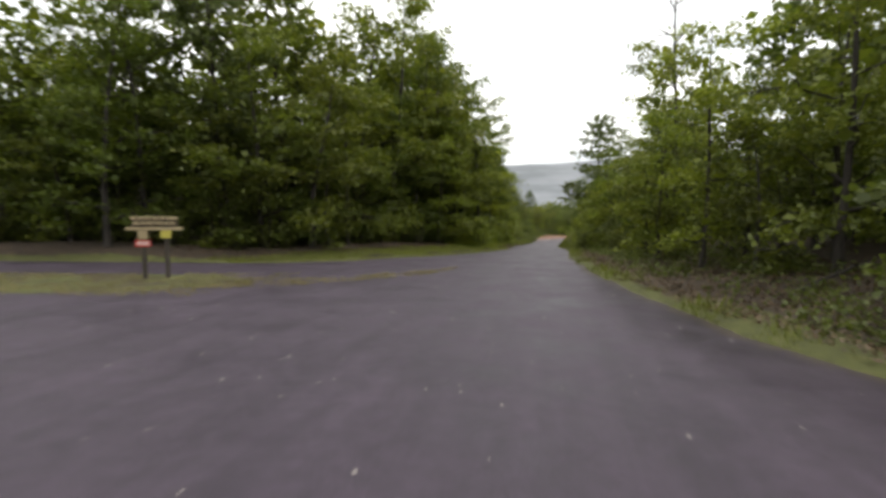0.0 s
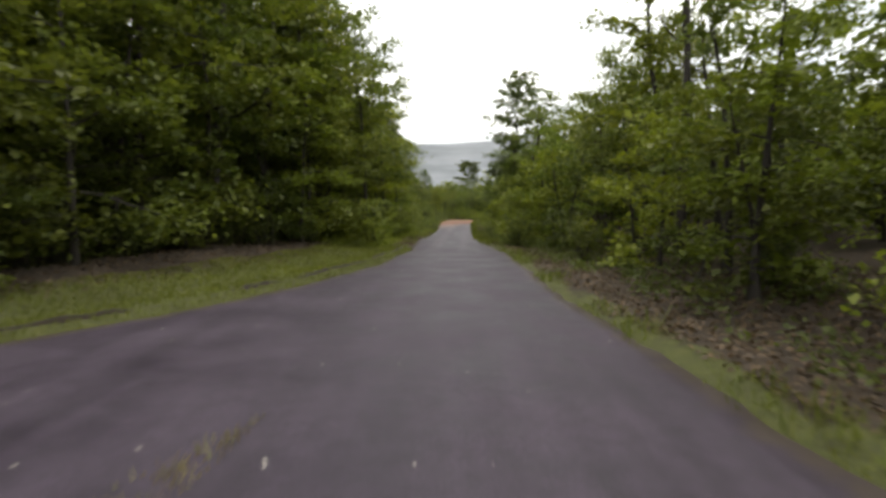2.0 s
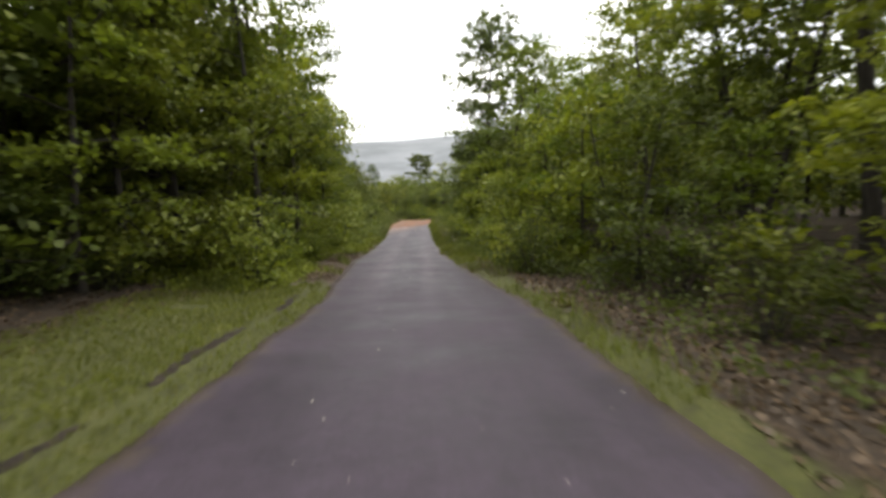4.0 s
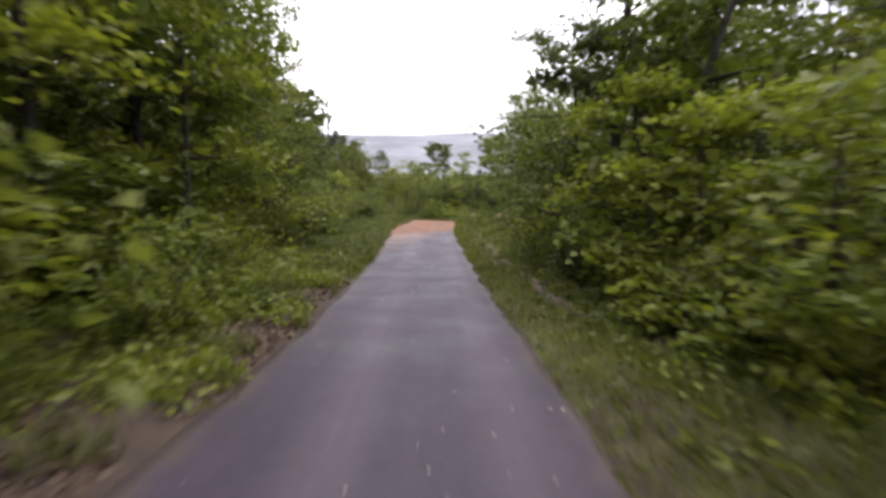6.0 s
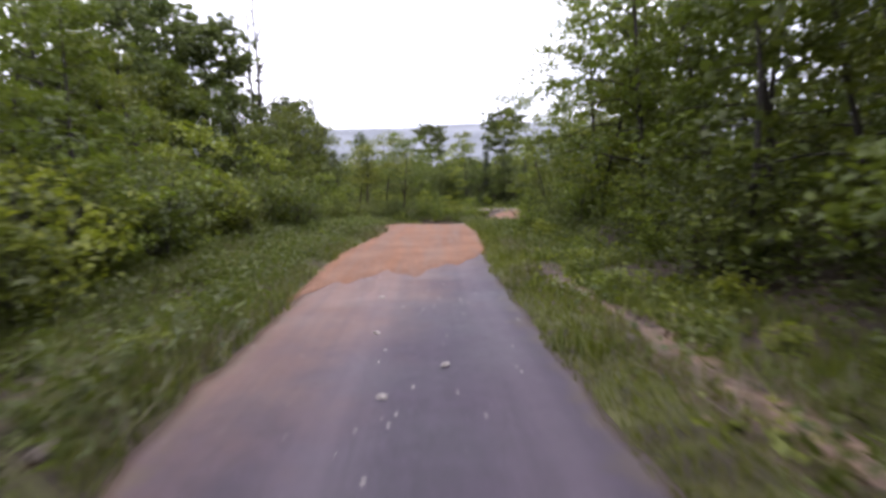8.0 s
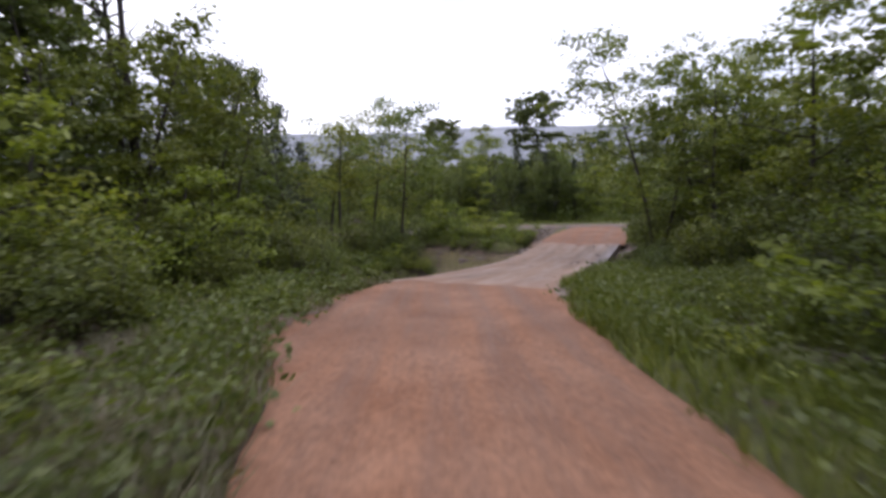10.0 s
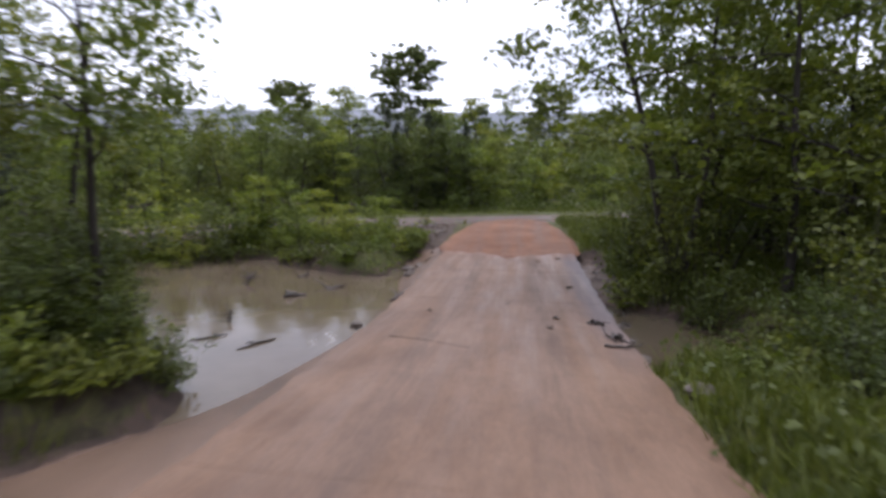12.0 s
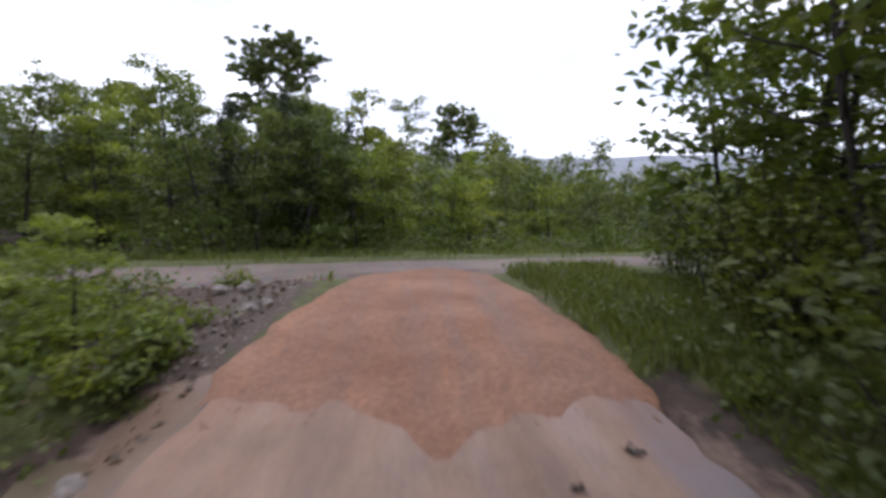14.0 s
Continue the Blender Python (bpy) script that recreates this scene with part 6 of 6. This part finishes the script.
branch("floating_log", "dark chunk of wood floating in the muddy pool", [on_water(-1.95, 107.0, 0.02), on_water(-1.5, 107.15, 0.02)], 0.08, WET_WOOD, "log", "drift", 1, 21)
branch("floating_log", "dark chunk of wood floating in the muddy pool", [on_water(-2.65, 108.9, 0.02), on_water(-2.35, 108.95, 0.03)], 0.09, WET_WOOD, "log", "drift", 1, 22)
# limb added to stand in for the dark gap between slab and silt
branch("driftwood", "added dark limb in place of the gap along the slab's upstream edge", [on_slab(10.9, 2.18, -0.05), on_slab(11.5, 2.12, -0.02), on_slab(12.2, 2.16, -0.06)], 0.05, WET_WOOD, "driftwood", "drift", 2, 23)
branch("drift_stick", "wet stick floating in the muddy pool", [on_water(-3.7, 102.6, 0.01), on_water(-3.1, 103.0, 0.02)], 0.035, WET_WOOD, "stick", "drift", 2, 8)
branch("drift_stick", "wet stick floating in the muddy pool", [on_water(-4.6, 103.3, 0.01), on_water(-4.0, 103.5, 0.02)], 0.03, WET_WOOD, "stick", "drift", 2, 9)
branch("drift_stick", "twiggy snag sticking out of the pool", [on_water(-4.2, 108.2, -0.1), on_water(-3.9, 108.4, 0.28)], 0.05, WET_WOOD, "stick", "drift", 7, 10)
branch("drift_stick", "twiggy snag sticking out of the pool", [on_water(-4.1, 104.4, -0.1), on_water(-4.0, 104.5, 0.25)], 0.04, WET_WOOD, "stick", "drift", 6, 11)
# pale sticks beside the lane
branch("fallen_branch", "pale bare branch fallen among the weeds", [lie(0.5, 44.0, 0.50), lie(0.2, 42.8, 0.30), lie(-0.05, 41.6, 0.05)], 0.03, BARK_PALE, "branch", "fallen branches", 2, 12)
branch("fallen_branch", "pale bare stick lying by the asphalt's edge", [lie(-6.0, 58.2, 0.04), lie(-6.3, 57.2, 0.06)], 0.04, BARK_PALE, "branch", "fallen branches", 1, 13)
branch("fallen_branch", "pale bare stick lying on the shoulder", [lie(-7.1, 59.4, 0.05), lie(-6.7, 60.4, 0.06)], 0.045, BARK_PALE, "branch", "fallen branches", 1, 14)
branch("fallen_branch", "dark broken branch on the forest floor", [lie(4.6, 12.4, 0.08), lie(6.0, 13.6, 0.25), lie(7.4, 14.2, 0.2)], 0.05, BARK, "branch", "fallen branches", 4, 15)
branch("fallen_branch", "dark broken branch on the forest floor", [lie(2.6, 24.0, 0.06), lie(3.6, 25.6, 0.2), lie(4.2, 27.0, 0.15)], 0.045, BARK, "branch", "fallen branches", 4, 16)

# chips, gravel and leaf bits, past counting
cg = np.random.default_rng(31)


def pebbles(pts, g, size):
    """Low five-sided stones, joined."""
    n = len(pts)
    w = np.linspace(0, 2 * math.pi, 6)[:5][None, :] + g.uniform(0, 6, n)[:, None]
    r = size * g.uniform(0.5, 1.4, (n, 1)) * g.uniform(0.75, 1.2, (n, 5))
    ring = np.stack([pts[:, None, 0] + r * np.cos(w), pts[:, None, 1] + r * np.sin(w), np.repeat(pts[:, 2:3], 5, 1)], 2)
    top = pts + np.stack([np.zeros(n), np.zeros(n), size * g.uniform(0.4, 0.9, n)], 1)
    v = np.concatenate([ring, top[:, None, :]], 1).reshape(-1, 3)
    b = np.arange(n)[:, None] * 6
    f = np.concatenate([np.stack([b[:, 0] + k, b[:, 0] + (k + 1) % 5, b[:, 0] + 5], 1) for k in range(5)])
    return v, f


def road_points(n, x0, x1, y0, y1, lift):
    x, y = cg.uniform(x0, x1, n), cg.uniform(y0, y1, n)
    ok = beside_road(x, y) < -0.1
    return np.stack([x[ok], y[ok], road_z(x[ok], y[ok]) + lift], 1)


PALE_CHIP = plain("pale_stone_chips", (0.26, 0.23, 0.20), (0.50, 0.46, 0.42), 0.8, 20, 0.2, 0.005)
chip_pts = np.concatenate([road_points(420, -8, 3, 2, 40, 0.0), road_points(260, -6, -2, 40, 76, 0.0)])
cv2, cf2 = pebbles(chip_pts, cg, 0.016)
tagged(mesh_object("stone_chips", cv2, cf2, PALE_CHIP), "small pale stone chips scattered on the asphalt", "chips", kind="stuff")
for x, y in [(-4.47, 71.9), (-3.52, 68.6), (-4.26, 63.55), (-4.1, 67.8), (-5.75, 62.2), (-4.35, 69.8)]:
    chip = stone(int(y * 10), 0.12, 0.07, 0.03, PALE_CHIP, "stone_chip", "pale flat stone chip lying on the asphalt")
    chip.matrix_basis = pose(x, y, float(road_z(np.array(x), np.array(y))) + 0.012, 0, 0, x * 90)
gp = []
for i in range(600):
    a, lt = cg.uniform(19.6, 23.4), -2.35 - abs(cg.normal()) * 0.35 + 0.25 * (cg.uniform() - 0.5)
    gp.append((*ford_place(a, lt), float(np.interp(a, FORD_A, FORD_Z)) + 0.02))
for i in range(160):
    a, lt = cg.uniform(-0.6, 2.8), -2.15 - abs(cg.normal()) * 0.22
    x, y = ford_place(a, lt)
    gp.append((x, y, float(ground_z(x, y)) + 0.005))
for i in range(520):
    a, lt = cg.uniform(17.8, 23.0), 2.35 + abs(cg.normal()) * 1.3
    x, y = ford_place(a, lt)
    gp.append((x, y, float(ground_z(x, y)) + 0.005))
crumbs = []
for i in range(260):
    a, lt = 17.2 + cg.normal() * 0.35, cg.uniform(-2, 2)
    crumbs.append((*ford_place(a, lt), float(np.interp(a, FORD_A, FORD_Z)) + 0.04))
for i in range(240):
    a, lt = cg.uniform(17.5, 23.5), cg.choice([-1, 1]) * (2.2 - abs(cg.normal()) * 0.3)
    crumbs.append((*ford_place(a, lt), float(np.interp(a, FORD_A, FORD_Z)) + 0.04))
for i in range(1100):
    x, y = cg.uniform(-6.6, -2.0), cg.uniform(79, 93)
    if beside_road(x, y) < -0.12:
        crumbs.append((x, y, float(road_z(x, y)) + 0.036))
CRUMB = plain("clay_crumbs", (0.17, 0.085, 0.05), (0.29, 0.165, 0.11), 0.8, 12, 0.2, 0.005)
bv3, bf3 = pebbles(np.array(crumbs), cg, 0.016)
tagged(mesh_object("clay_crumbs", bv3, bf3, CRUMB), "loose crumbs of orange clay on the wet track", "crumbs", kind="stuff")
pv, pf = pebbles(np.array(gp), cg, 0.028)
GRIT = plain("grey_grit", (0.095, 0.072, 0.055), (0.235, 0.185, 0.148), 0.85, 20, 0.2, 0.005)
tagged(mesh_object("gravel", pv, pf, GRIT), "loose grey gravel washed beside the clay ramp", "gravel", kind="stuff")

# pale froth where the creek washes against the slab
FROTH = plain("creek_froth", (0.30, 0.26, 0.22), (0.68, 0.65, 0.61), 0.6, 14, 0.3, 0.01)
for n_band, (a0, l0, long, wide, turn) in enumerate([(9.3, 2.98, 0.7, 0.035, 0.10), (9.7, 3.1, 0.5, 0.03, 0.5), (9.2, 3.25, 0.55, 0.022, 0.3)]):
    fv3 = []
    for q in np.linspace(0, 1, 14):
        aa_, ll_ = a0 + long * q * math.cos(turn) + 0.05 * math.sin(q * 17 + n_band), l0 + long * q * math.sin(turn) * (1 - 0.4 * q) + 0.04 * math.sin(q * 11 + n_band)
        half = wide * math.sin(math.pi * min(0.98, max(0.02, q))) * (0.7 + 0.4 * math.sin(q * 23 + n_band))
        for sgn in (-1, 1):
            fv3.append((*ford_place(aa_ - sgn * half * 0.4, ll_ + sgn * half), WATER_Z + 0.006))
    tagged(mesh_object("froth", np.array(fv3), grid_faces(14, 2), FROTH), "thin pale froth streak on the muddy water", "froth", kind="stuff")
